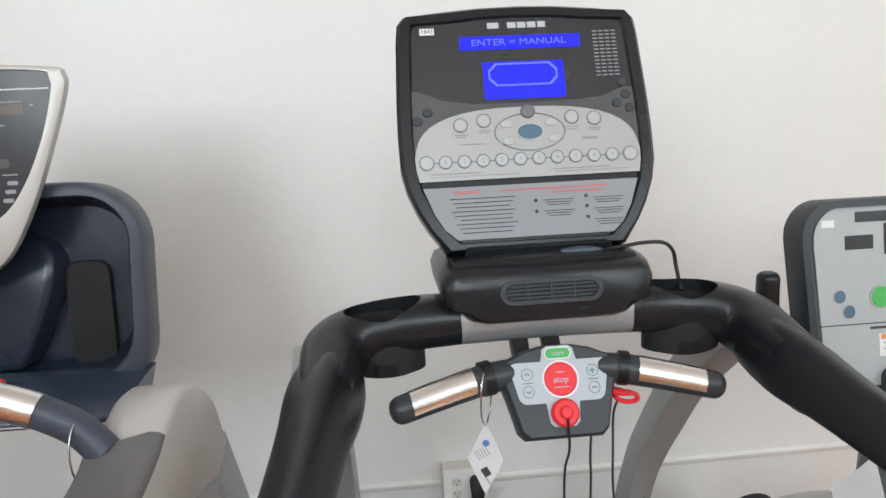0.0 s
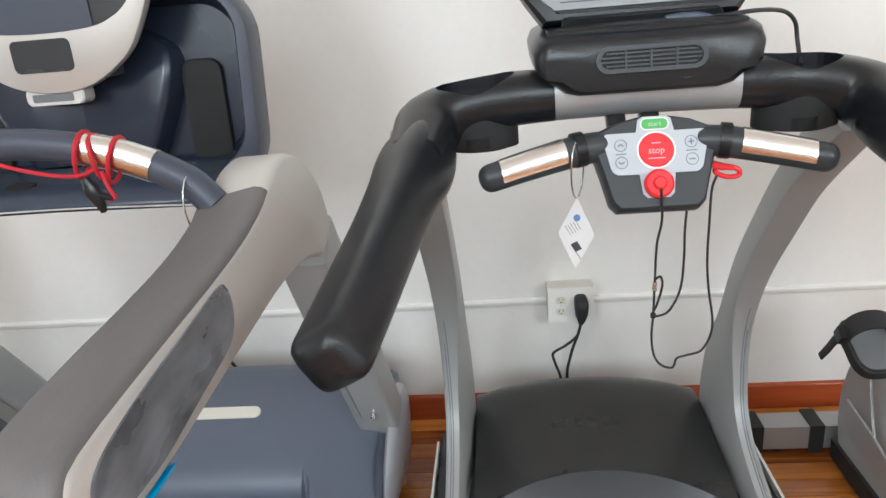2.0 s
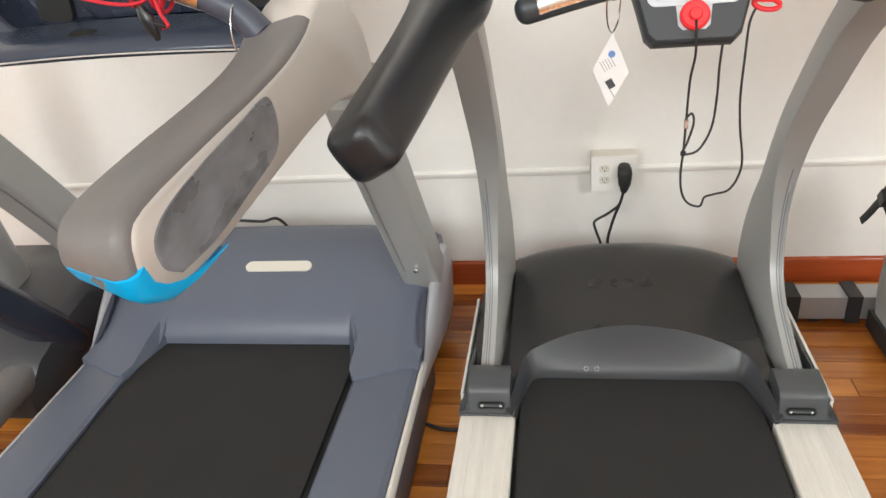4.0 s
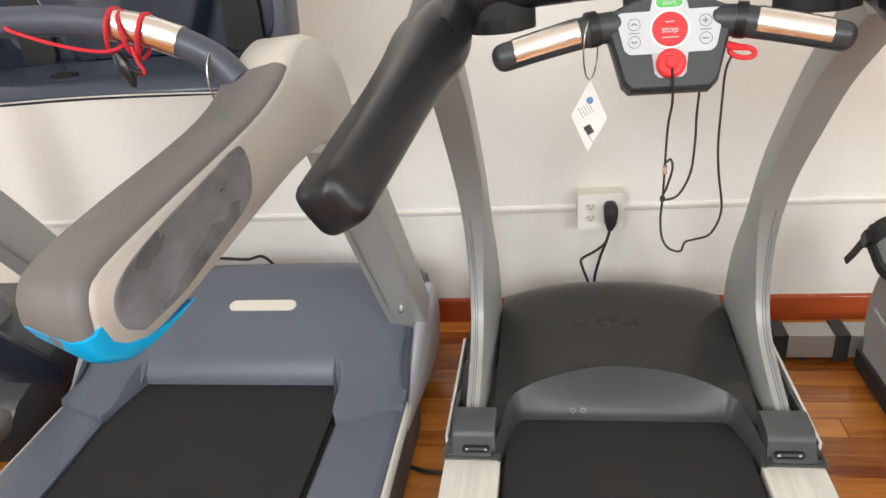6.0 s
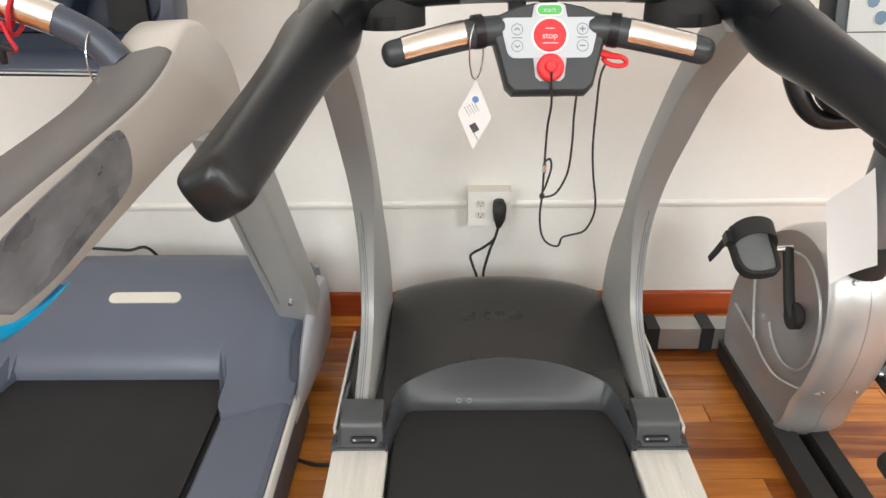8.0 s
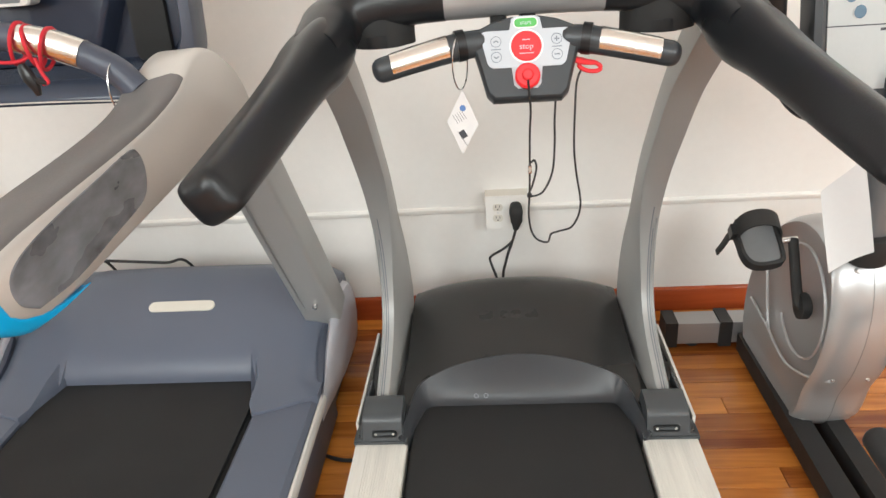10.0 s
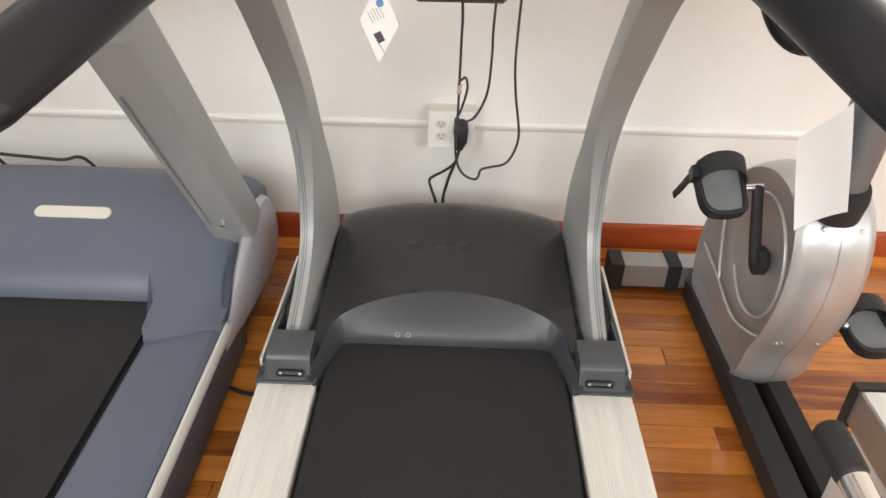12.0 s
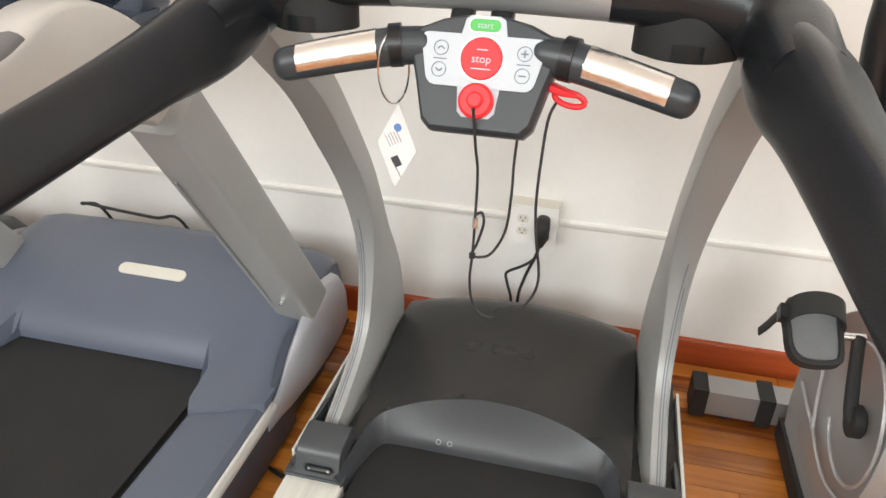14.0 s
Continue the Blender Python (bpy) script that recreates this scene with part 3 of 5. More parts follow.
    part("grille_back", plate(rounded(0.138, 0.026, 0.012, n=7), -0.004, 0.0006, m), DARKHOLE, fan)
    for k in range(4):
        part("slat", plate(rounded(0.134 - 0.012 * (k in (0, 3)), 0.0024, 0.001), 0, 0.003, m @ pose(0, -0.0084 + 0.0056 * k, 0)), MODULE, fan)
    for k in range(3):
        part("slat", plate(rounded(0.0024, 0.024, 0.001), 0.0005, 0.0034, m @ pose(-0.034 + 0.034 * k, 0, 0)), MODULE, fan)
    part("fan_button", plate(rounded(0.012, 0.008, 0.002), 0, 0.003, facing((0.060, -0.216, 1.272), (1, 0, 0), (0, 0.3, 1))), SATIN, fan)

    # console: a shield-shaped head that leans back
    C = facing((0.010, -0.146, 1.350), (1, 0.0, 0.0), (0, 0.33, 1)) @ Matrix.Diagonal((1.155, 1.145, 1, 1))
    edge = [(0.0, 0.120), (0.03, 0.141), (0.055, 0.155), (0.085, 0.167), (0.115, 0.1735), (0.16, 0.1745), (0.21, 0.1735), (0.26, 0.171), (0.30, 0.169), (0.320, 0.1665), (0.331, 0.158)]
    def shield(shrink=0.0, lift=0.0):
        right = [(w - shrink, min(max(v, lift), 0.335 - shrink * 0.8)) for v, w in edge]
        top = [(x * (1 - shrink / 0.16), 0.331 + 0.013 * (1 - (x / 0.16) ** 2) - shrink * 0.85) for x in (0.11, 0.055, 0.0, -0.055, -0.11)]
        return right + top + [(-x, y) for x, y in reversed(right)]
    def flat(o, z):
        return [(x, y, z) for x, y in o]
    bm = loft([flat(shield(0.05, 0.02), -0.075), flat(shield(0.012, 0.006), -0.055), flat(shield(0.0), -0.030), flat(shield(0.0), -0.006), flat(shield(0.005, 0.003), 0.0), flat(shield(0.018, 0.010), 0.001), flat(shield(0.022, 0.012), -0.005)])
    bmesh.ops.transform(bm, matrix=C, verts=bm.verts)
    con = part("console", bm, SATIN, tm, "dark shield-shaped console head leaning back", sharp=35)
    # overlays
    over = [(0.156, 0.100), (0.159, 0.15), (0.158, 0.2), (0.154, 0.26), (0.147, 0.312), (0.138, 0.319)]
    over = over + [(x, 0.319 + 0.010 * (1 - (x / 0.14) ** 2)) for x in (0.09, 0.03, -0.03, -0.09)] + [(-x, y) for x, y in reversed(over)]
    face = part("overlay", plate(over, -0.006, -0.0035, C), FACE, con, "dark glossy console overlay")
    swoosh = [(0.157, 0.102), (0.158, 0.218), (0.14, 0.219), (0.11, 0.207), (0.07, 0.203), (0, 0.202), (-0.07, 0.203), (-0.11, 0.209), (-0.14, 0.222), (-0.157, 0.226), (-0.157, 0.102)]
    part("grey_field", plate(swoosh, -0.0036, -0.0027, C), FACEMID, face)
    arch = [(0.152, 0.097), (0.154, 0.13)] + [(0.152 * math.cos(radians(a)) ** 0.75, 0.130 + 0.066 * math.sin(radians(a)) ** 0.8) for a in range(8, 90, 9)]
    arch = arch + [(-x, y) for x, y in reversed(arch)]
    keys = part("key_panel", plate(arch, -0.0028, -0.0018, C), SILVERFACE, face, "silver key panel with arched top")
    lower = [(0.146, 0.088), (0.120, 0.016), (-0.120, 0.016), (-0.146, 0.088)]
    lab = part("instruction_label", plate(lower, -0.006, -0.0028, C), LABELP, con, "pale printed instruction label")
    L = C @ pose(0, 0, -0.0026)
    rows = []
    rng = random.Random(4)
    for k in range(9):
        rows.append((-0.068 + 0.0035 * (k > 4), 0.0715 - 0.0058 * k, 0.088 - 0.007 * (k % 3) - 0.001 * k, 0.0011))
    for j, (cx, n) in enumerate(((0.030, 2), (0.098, 3))):
        for k in range(n):
            for i in range(3):
                rows.append((cx + 0.004, 0.064 - 0.015 * k - 0.0034 * i, 0.042 - 0.006 * i, 0.0009))
    for r in rows:
        part("printed_line", lines([r], L), INK, lab)
    words("WARNING!", 0.0075, REDPRINT, L @ pose(-0.088, 0.0795, 0), lab, width=0.036)
    part("printed_heading", lines([(0.030, 0.0805, 0.15, 0.0012), (0.06, 0.0745, 0.07, 0.0014)], L), REDPRINT, lab)
    for x, y in ((0.003, 0.064), (0.003, 0.049), (0.072, 0.067), (0.072, 0.053), (0.072, 0.038)):
        part("bullet", disc(0.0026, 0, 0.0006, x, y, L, 10), INK, lab)
    D = C @ pose(0, 0, -0.0026)
    words("1643", 0.0085, INK, D @ pose(-0.126, 0.309, 0.0009), con, width=0.015)
    part("asset_sticker", plate(rounded(0.020, 0.0095, 0.001), -0.001, 0.0006, D @ pose(-0.126, 0.309, 0)), WHITE, con)
    # maker's mark as plain shapes
    bm = bmesh.new()
    for x, w in ((-0.034, 0.016), (-0.008, 0.012), (0.006, 0.012), (0.020, 0.012), (0.034, 0.011)):
        box(x - w / 2, x + w / 2, -0.0042, 0.0042, 0, 0.0008, bm)
    bmesh.ops.transform(bm, matrix=D @ pose(0, 0.3150, -0.0008), verts=bm.verts)
    part("maker_mark", bm, MARK, con)
    s1 = part("display_strip", plate(rounded(0.168, 0.019, 0.001), -0.001, 0.0002, D @ pose(0.002, 0.290, 0)), LCD, con, "lit blue text display")
    words("ENTER = MANUAL", 0.013, LCDTEXT, D @ pose(0.0, 0.290, 0.0006), s1, width=0.132)
    s2 = part("display", plate(rounded(0.112, 0.053, 0.001), -0.001, 0.0002, D @ pose(0.003, 0.235, 0)), LCD, con, "lit blue graphic display")
    o1, o2 = [], []
    for o, k in ((o1, 0.0), (o2, 0.0024)):
        w, h, c = 0.048 - k, 0.0165 - k, 0.010
        o += [(w, h - c), (w - c, h), (-w + c, h), (-w, h - c), (-w, -h + c), (-w + c, -h), (w - c, -h), (w, -h + c)]
    part("track_outline", ring_plate(o1, o2, 0, 0.0006, D @ pose(0.002, 0.243, 0.0003)), LCDTEXT, s2)
    # printed chart on the dark overlay
    rows = []
    for k in range(13):
        for j in range(4):
            rows.append((0.108 + 0.0088 * j, 0.302 - 0.0054 * k, 0.0066, 0.0017))
    part("printed_chart", lines(rows, D @ pose(0, 0, -0.0008)), GREYPRINT, face)
    K = C @ pose(0, 0, -0.0018)
    part("key_ring", ring_plate(oval(0.098, 0.054, 0.004, 0.160, 36), oval(0.095, 0.051, 0.004, 0.160, 36), -0.001, 0.0009, K), KEYLINE, keys)
    part("enter_key", plate(oval(0.034, 0.021, 0.004, 0.160), 0, 0.0022, K, None, 0.001), LENS, keys, "dark blue oval key")
    part("key_bezel", ring_plate(oval(0.038, 0.025, 0.004, 0.160), oval(0.034, 0.021, 0.004, 0.160), 0, 0.0016, K), KEYCAP, keys)
    part("round_key", disc(0.0098, 0, 0.004, 0.003, 0.1885, K, 20, 0.0015), POST, keys, "grey round key")
    for x, y in ((-0.028, 0.172), (-0.026, 0.148), (0.034, 0.172), (0.036, 0.150)):
        part("small_key", plate(rounded(0.016, 0.010, 0.005, x, y), 0, 0.0012, K, None, 0.0005), KEYCAP, keys)
    for x, y in ((-0.090, 0.173), (-0.058, 0.178), (0.063, 0.178), (0.094, 0.175)):
        part("key_rim", ring_plate(oval(0.0205, 0.0205, x, y), oval(0.0182, 0.0182, x, y), 0, 0.0011, K), KEYLINE, keys)
        part("key", disc(0.0091, 0, 0.0022, x, y, K, 20, 0.001), KEYCAP, keys)
        part("key_caption", lines([(x, y - 0.0135, 0.018, 0.0014), (x, y - 0.0165, 0.014, 0.0014)], K), GREYPRINT, keys)
    part("key_line", lines([(0.0, 0.122, 0.276, 0.0012)], K, 0.0004), KEYLINE, keys)
    for k in range(12):
        x, y = -0.139 + 0.278 * k / 11, 0.1225
        big = 0.0009 if k in (0, 11) else 0
        part("key_rim", ring_plate(oval(0.019 + 2 * big, 0.019 + 2 * big, x, y), oval(0.0168 + 2 * big, 0.0168 + 2 * big, x, y), 0, 0.0011, K), KEYLINE, keys)
        kk = part("key", disc(0.0084 + big, 0, 0.0022, x, y, K, 20, 0.001), KEYCAP, keys)
        if 0 < k < 11:
            words(str(k - 1), 0.0085, GREYPRINT, K @ pose(x, y, 0.0024), keys)
    part("key_caption", lines([(-0.10, 0.1065, 0.07, 0.0015), (-0.075, 0.1025, 0.12, 0.0011), (0.07, 0.1065, 0.075, 0.0015), (0.085, 0.1025, 0.10, 0.0011), (-0.075, 0.146, 0.034, 0.0014), (0.086, 0.1475, 0.022, 0.0035)], K), GREYPRINT, keys)
    for x, y in ((-0.147, 0.181), (-0.133, 0.193), (0.128, 0.196), (0.146, 0.188), (0.139, 0.226), (0.142, 0.208)):
        part("arrow_key", disc(0.0066, 0, 0.0020, x, y, C @ pose(0, 0, -0.0027), 16, 0.001), FASCIA, face)
    # jack strip at the foot of the console
    J = facing((0.010, -0.152, 1.342), (1, 0, 0), (0, -0.25, 1))
    jk = part("jack_strip", plate(rounded(0.226, 0.024, 0.008), -0.03, 0.002, J, None, 0.001), BLACK, con, "black strip with headphone socket")
    for x in (-0.052, 0.022, 0.076):
        part("socket", ring_plate(oval(0.007, 0.007, x, 0, 12), oval(0.004, 0.004, x, 0, 12), 0.001, 0.003, J), GREYPRINT, jk)
    part("socket_symbol", lines([(-0.020, 0, 0.014, 0.0014), (-0.011, 0, 0.004, 0.004)], J @ pose(0, 0, 0.002)), WHITE, jk)
    part("neck", box(-0.07, 0.09, -0.105, -0.04, 1.30, 1.352), BLACK, tm, bevel=0.01)

    # control module with stop key, and the two pulse grips
    M = facing((0.011, -0.262, 1.178), (1, 0, 0), (0, 0.43, 0.90))
    sh = [(0.054, -0.078), (0.064, -0.068), (0.075, -0.025), (0.088, 0.020), (0.084, 0.032), (0.050, 0.047), (0.022, 0.053)]
    sh = sh + [(-x, y) for x, y in reversed(sh)]
    def scaled(k, dy=0.0):
        return [(x * k, (y + 0.015) * k - 0.015 + dy) for x, y in sh]
    bm = loft([flat(scaled(0.80), -0.058), flat(scaled(0.94), -0.052), flat(scaled(1.0), -0.034), flat(scaled(1.0), -0.012), flat(scaled(0.97), -0.003), flat(scaled(0.93), 0.0)])
    bmesh.ops.transform(bm, matrix=M, verts=bm.verts)
    mod = part("control_module", bm, MODULE, tm, "dark grey control module with red stop key", sharp=35)
    pan = rounded(0.132, 0.058, 0.010, 0, 0.0)
    pan = [(x * (1 + 0.10 * (y / 0.029)), y) for x, y in pan]
    tabp = [(0.026, 0.027), (0.022, 0.046), (0.016, 0.050), (-0.016, 0.050), (-0.022, 0.046), (-0.026, 0.027)]
    face2 = part("key_overlay", plate(pan, -0.001, 0.0018, M), PANELG, mod, "pale grey key overlay")
    part("start_tab", plate(tabp, -0.001, 0.0020, M), PANELG, face2)
    part("stop_rim", ring_plate(oval(0.0525, 0.0525, 0, 0.003, 32), oval(0.0475, 0.0475, 0, 0.003, 32), 0.0015, 0.0032, M), WHITE, face2)
    stop = part("stop_key", disc(0.0237, 0.001, 0.0042, 0, 0.003, M, 32, 0.0015), RED, face2, "round red stop key")
    words("stop", 0.0125, PANELG, M @ pose(0, 0.002, 0.0044), stop)
    part("caption", lines([(0, 0.0125, 0.012, 0.0012), (0, -0.0085, 0.022, 0.0012)], M @ pose(0, 0, 0.0042)), PANELG, stop)
    part("start_rim", ring_plate(rounded(0.038, 0.017, 0.008, 0, 0.0395), rounded(0.035, 0.014, 0.0065, 0, 0.0395), 0.0018, 0.0030, M), WHITE, face2)
    st = part("start_key", plate(rounded(0.035, 0.014, 0.0065, 0, 0.0395), 0.001, 0.0036, M, None, 0.001), GREEN, face2, "green start key")
    words("start", 0.0095, PANELG, M @ pose(0, 0.039, 0.0038), st)
    for x in (-0.047, 0.047):
        for y in (0.012, -0.012):
            part("arrow_rim", ring_plate(oval(0.017, 0.017, x, y, 20), oval(0.0152, 0.0152, x, y, 20), 0.0015, 0.0026, M), KEYLINE, face2)
            if x < 0:
                k = 1 if y > 0 else -1
                bm = box(-0.0048, 0, -0.0009, 0.0009, 0, 0.0005, None, pose(0, 0.0018 * k, 0, 0, 0, 38 * k))
                box(0, 0.0048, -0.0009, 0.0009, 0, 0.0005, bm, pose(0, 0.0018 * k, 0, 0, 0, -38 * k))
            else:
                bm = box(-0.0042, 0.0042, -0.0009, 0.0009, 0, 0.0005)
                if y > 0:
                    box(-0.0009, 0.0009, 0.0009, 0.0042, 0, 0.0005, bm)
                    box(-0.0009, 0.0009, -0.0042, -0.0009, 0, 0.0005, bm)
            bmesh.ops.transform(bm, matrix=M @ pose(x, y, 0.0018), verts=bm.verts)
            part("arrow_mark", bm, KEYLINE, face2)
        part("caption", lines([(x, 0, 0.015, 0.0013)], M @ pose(0, 0, 0.0018), 0.0004), KEYLINE, face2)
    # safety key below
    part("key_seat", plate([(0.024, -0.028), (0.021, -0.056), (0.015, -0.062), (-0.015, -0.062), (-0.021, -0.056), (-0.024, -0.028)], -0.004, 0.0006, M), PANELG, mod)
    kn = part("safety_key", disc(0.0195, 0, 0.012, 0, -0.044, M, 32, 0.003), RED, mod, "round red safety key with black cord")
    part("key_hub", disc(0.009, 0.010, 0.017, 0, -0.044, M, 20, 0.002), RED, kn)
    for s in (-1, 1):
        bar = [(0.070 * s, -0.240, 1.186, 0.021, 0.021), (0.105 * s, -0.248, 1.183, 0.0215, 0.0215), (0.165 * s, -0.262, 1.172, 0.0205, 0.0205), (0.222 * s, -0.276, 1.160, 0.0195, 0.0195)]
        bar = [(b[0] + 0.007, *b[1:]) for b in bar]
        pg = part("pulse_grip", sweep(bar, 22, 2.2, steps=4, ends=0.016), MODULE, mod, "black pulse grip bar", sharp=50)
        b2 = spline([np.array(b) for b in bar], 8)[10:23]
        rings = []
        for r in b2:
            t = Vector((0.98 * s, -0.16, -0.14)).normalized()
            v = Vector((0, -0.62, 0.78))
            v = (v - t * v.dot(t)).normalized()
            u = t.cross(v)
            c = Vector(r[:3])
            arcp = [radians(a) for a in range(-72, 73, 12)]
            rings.append([c + (v * math.cos(a) + u * math.sin(a)) * (r[3] + 0.0012) for a in arcp] + [c + v * (r[3] - 0.006)])
        part("pulse_plate", loft(rings), CHROME, pg, "brushed steel pulse contact", sharp=50)
        part("collar", sweep([(0.092 * s + 0.007, -0.2445, 1.1855, 0.0245, 0.0245), (0.106 * s + 0.007, -0.2475, 1.184, 0.0245, 0.0245)], 20, 2.2, straight=True), BLACK, pg)
    # cords of the safety key
    part("safety_cord", cord([(0.011, -0.300, 1.137), (0.0145, -0.292, 1.090), (0.014, -0.266, 1.045), (0.013, -0.262, 0.980), (0.012, -0.262, 0.935), (0.010, -0.262, 0.898), (0.014, -0.262, 0.866), (0.025, -0.262, 0.848), (0.042, -0.262, 0.843), (0.048, -0.262, 0.858), (0.062, -0.262, 0.863), (0.085, -0.262, 0.872), (0.098, -0.262, 0.910), (0.090, -0.262, 0.970), (0.086, -0.262, 1.015), (0.087, -0.260, 1.073), (0.090, -0.254, 1.118), (0.098, -0.250, 1.140)], 0.0018), CABLE, kn, "thin black cord hanging in loops")
    part("safety_cord", cord([(0.058, -0.255, 1.115), (0.055, -0.255, 1.060), (0.055, -0.256, 1.020), (0.051, -0.257, 0.971), (0.036, -0.259, 0.938), (0.020, -0.260, 0.930), (0.011, -0.262, 0.934), (0.017, -0.262, 0.950), (0.024, -0.262, 0.979), (0.021, -0.262, 0.994), (0.014, -0.262, 0.990)], 0.0018), CABLE, kn)
    part("crimp", disc(0.0032, 0, 0.014, 0.0132, -0.262, pose(0, 0, 0.972), 10), STEEL, kn)
    part("knot", disc(0.0042, 0, 0.008, 0.0118, -0.262, pose(0, 0, 0.929), 10, 0.002), CABLE, kn)
    loop = [(0.111 + 0.017 * math.cos(a), -0.250, 1.142 + 0.0075 * math.sin(a) - 0.003 * math.cos(a)) for a in [2 * math.pi * k / 16 for k in range(17)]]
    part("red_clip", cord(loop, 0.0036, 8, 2), RED, kn, "red plastic clip on the cord")
    part("clip_tongue", sweep([(0.082, -0.247, 1.156, 0.008, 0.004), (0.098, -0.249, 1.151, 0.010, 0.005), (0.116, -0.250, 1.147, 0.006, 0.003)], 14, 3, ends=0.002), RED, kn)
    return tm


black_treadmill()

# paper tag on a wire ring over the pulse grip
tag = thing("hang_tag", "white diamond-shaped paper tag on a wire ring over the grip", "tag")
ringp = [(-0.094 + 0.011 * math.cos(a), -0.250 + 0.026 * math.cos(a + 0.3), 1.158 + 0.043 * math.sin(a)) for a in [2 * math.pi * k / 20 for k in range(21)]]
part("wire_ring", cord(ringp, 0.0012, 6, 2), STEEL, tag, "thin steel wire ring")
T = facing((-0.096, -0.235, 1.058), (0.985, -0.12, -0.05), (-0.03, 0.03, 1))
part("card", plate([(0, 0.055), (0.027, -0.002), (0.001, -0.056), (-0.026, 0.0)], -0.0004, 0.0004, T), PAPER, tag)
TP = T @ pose(0, 0, 0.0004, 0, 0, -58)
part("printed_square", lines([(0.018, -0.010, 0.014, 0.011)], TP, 0.0003), INK, tag)
for r in [(-0.010, 0.009 - 0.0042 * k, 0.017 - 0.002 * (k % 2), 0.0012) for k in range(5)] + [(0.028, -0.0145, 0.022, 0.0016)]:
    part("printed_line", lines([r], TP, 0.0003), GREYPRINT, tag)
part("printed_dot", disc(0.0052, 0, 0.0003, -0.020, 0.013, TP), material("blue_print", (0.12, 0.22, 0.48), 0.6), tag)

# lead from the console socket into the cup well
lead = thing("audio_cable", "thin black cable with grey plug from the console socket", "cable")
part("plug", sweep([(0.040, -0.172, 1.345, 0.006, 0.005), (0.060, -0.170, 1.344, 0.009, 0.008), (0.085, -0.166, 1.343, 0.009, 0.008), (0.102, -0.162, 1.342, 0.005, 0.005)], 14, 3, ends=0.003), material("grey_plug", (0.06, 0.075, 0.11), 0.4), lead, "blue-grey moulded plug")
part("lead", cord([(0.098, -0.163, 1.342), (0.13, -0.152, 1.343), (0.18, -0.13, 1.344), (0.222, -0.108, 1.338), (0.243, -0.097, 1.322), (0.250, -0.093, 1.297), (0.250, -0.105, 1.276), (0.246, -0.125, 1.262)], 0.0032), CABLE, lead)


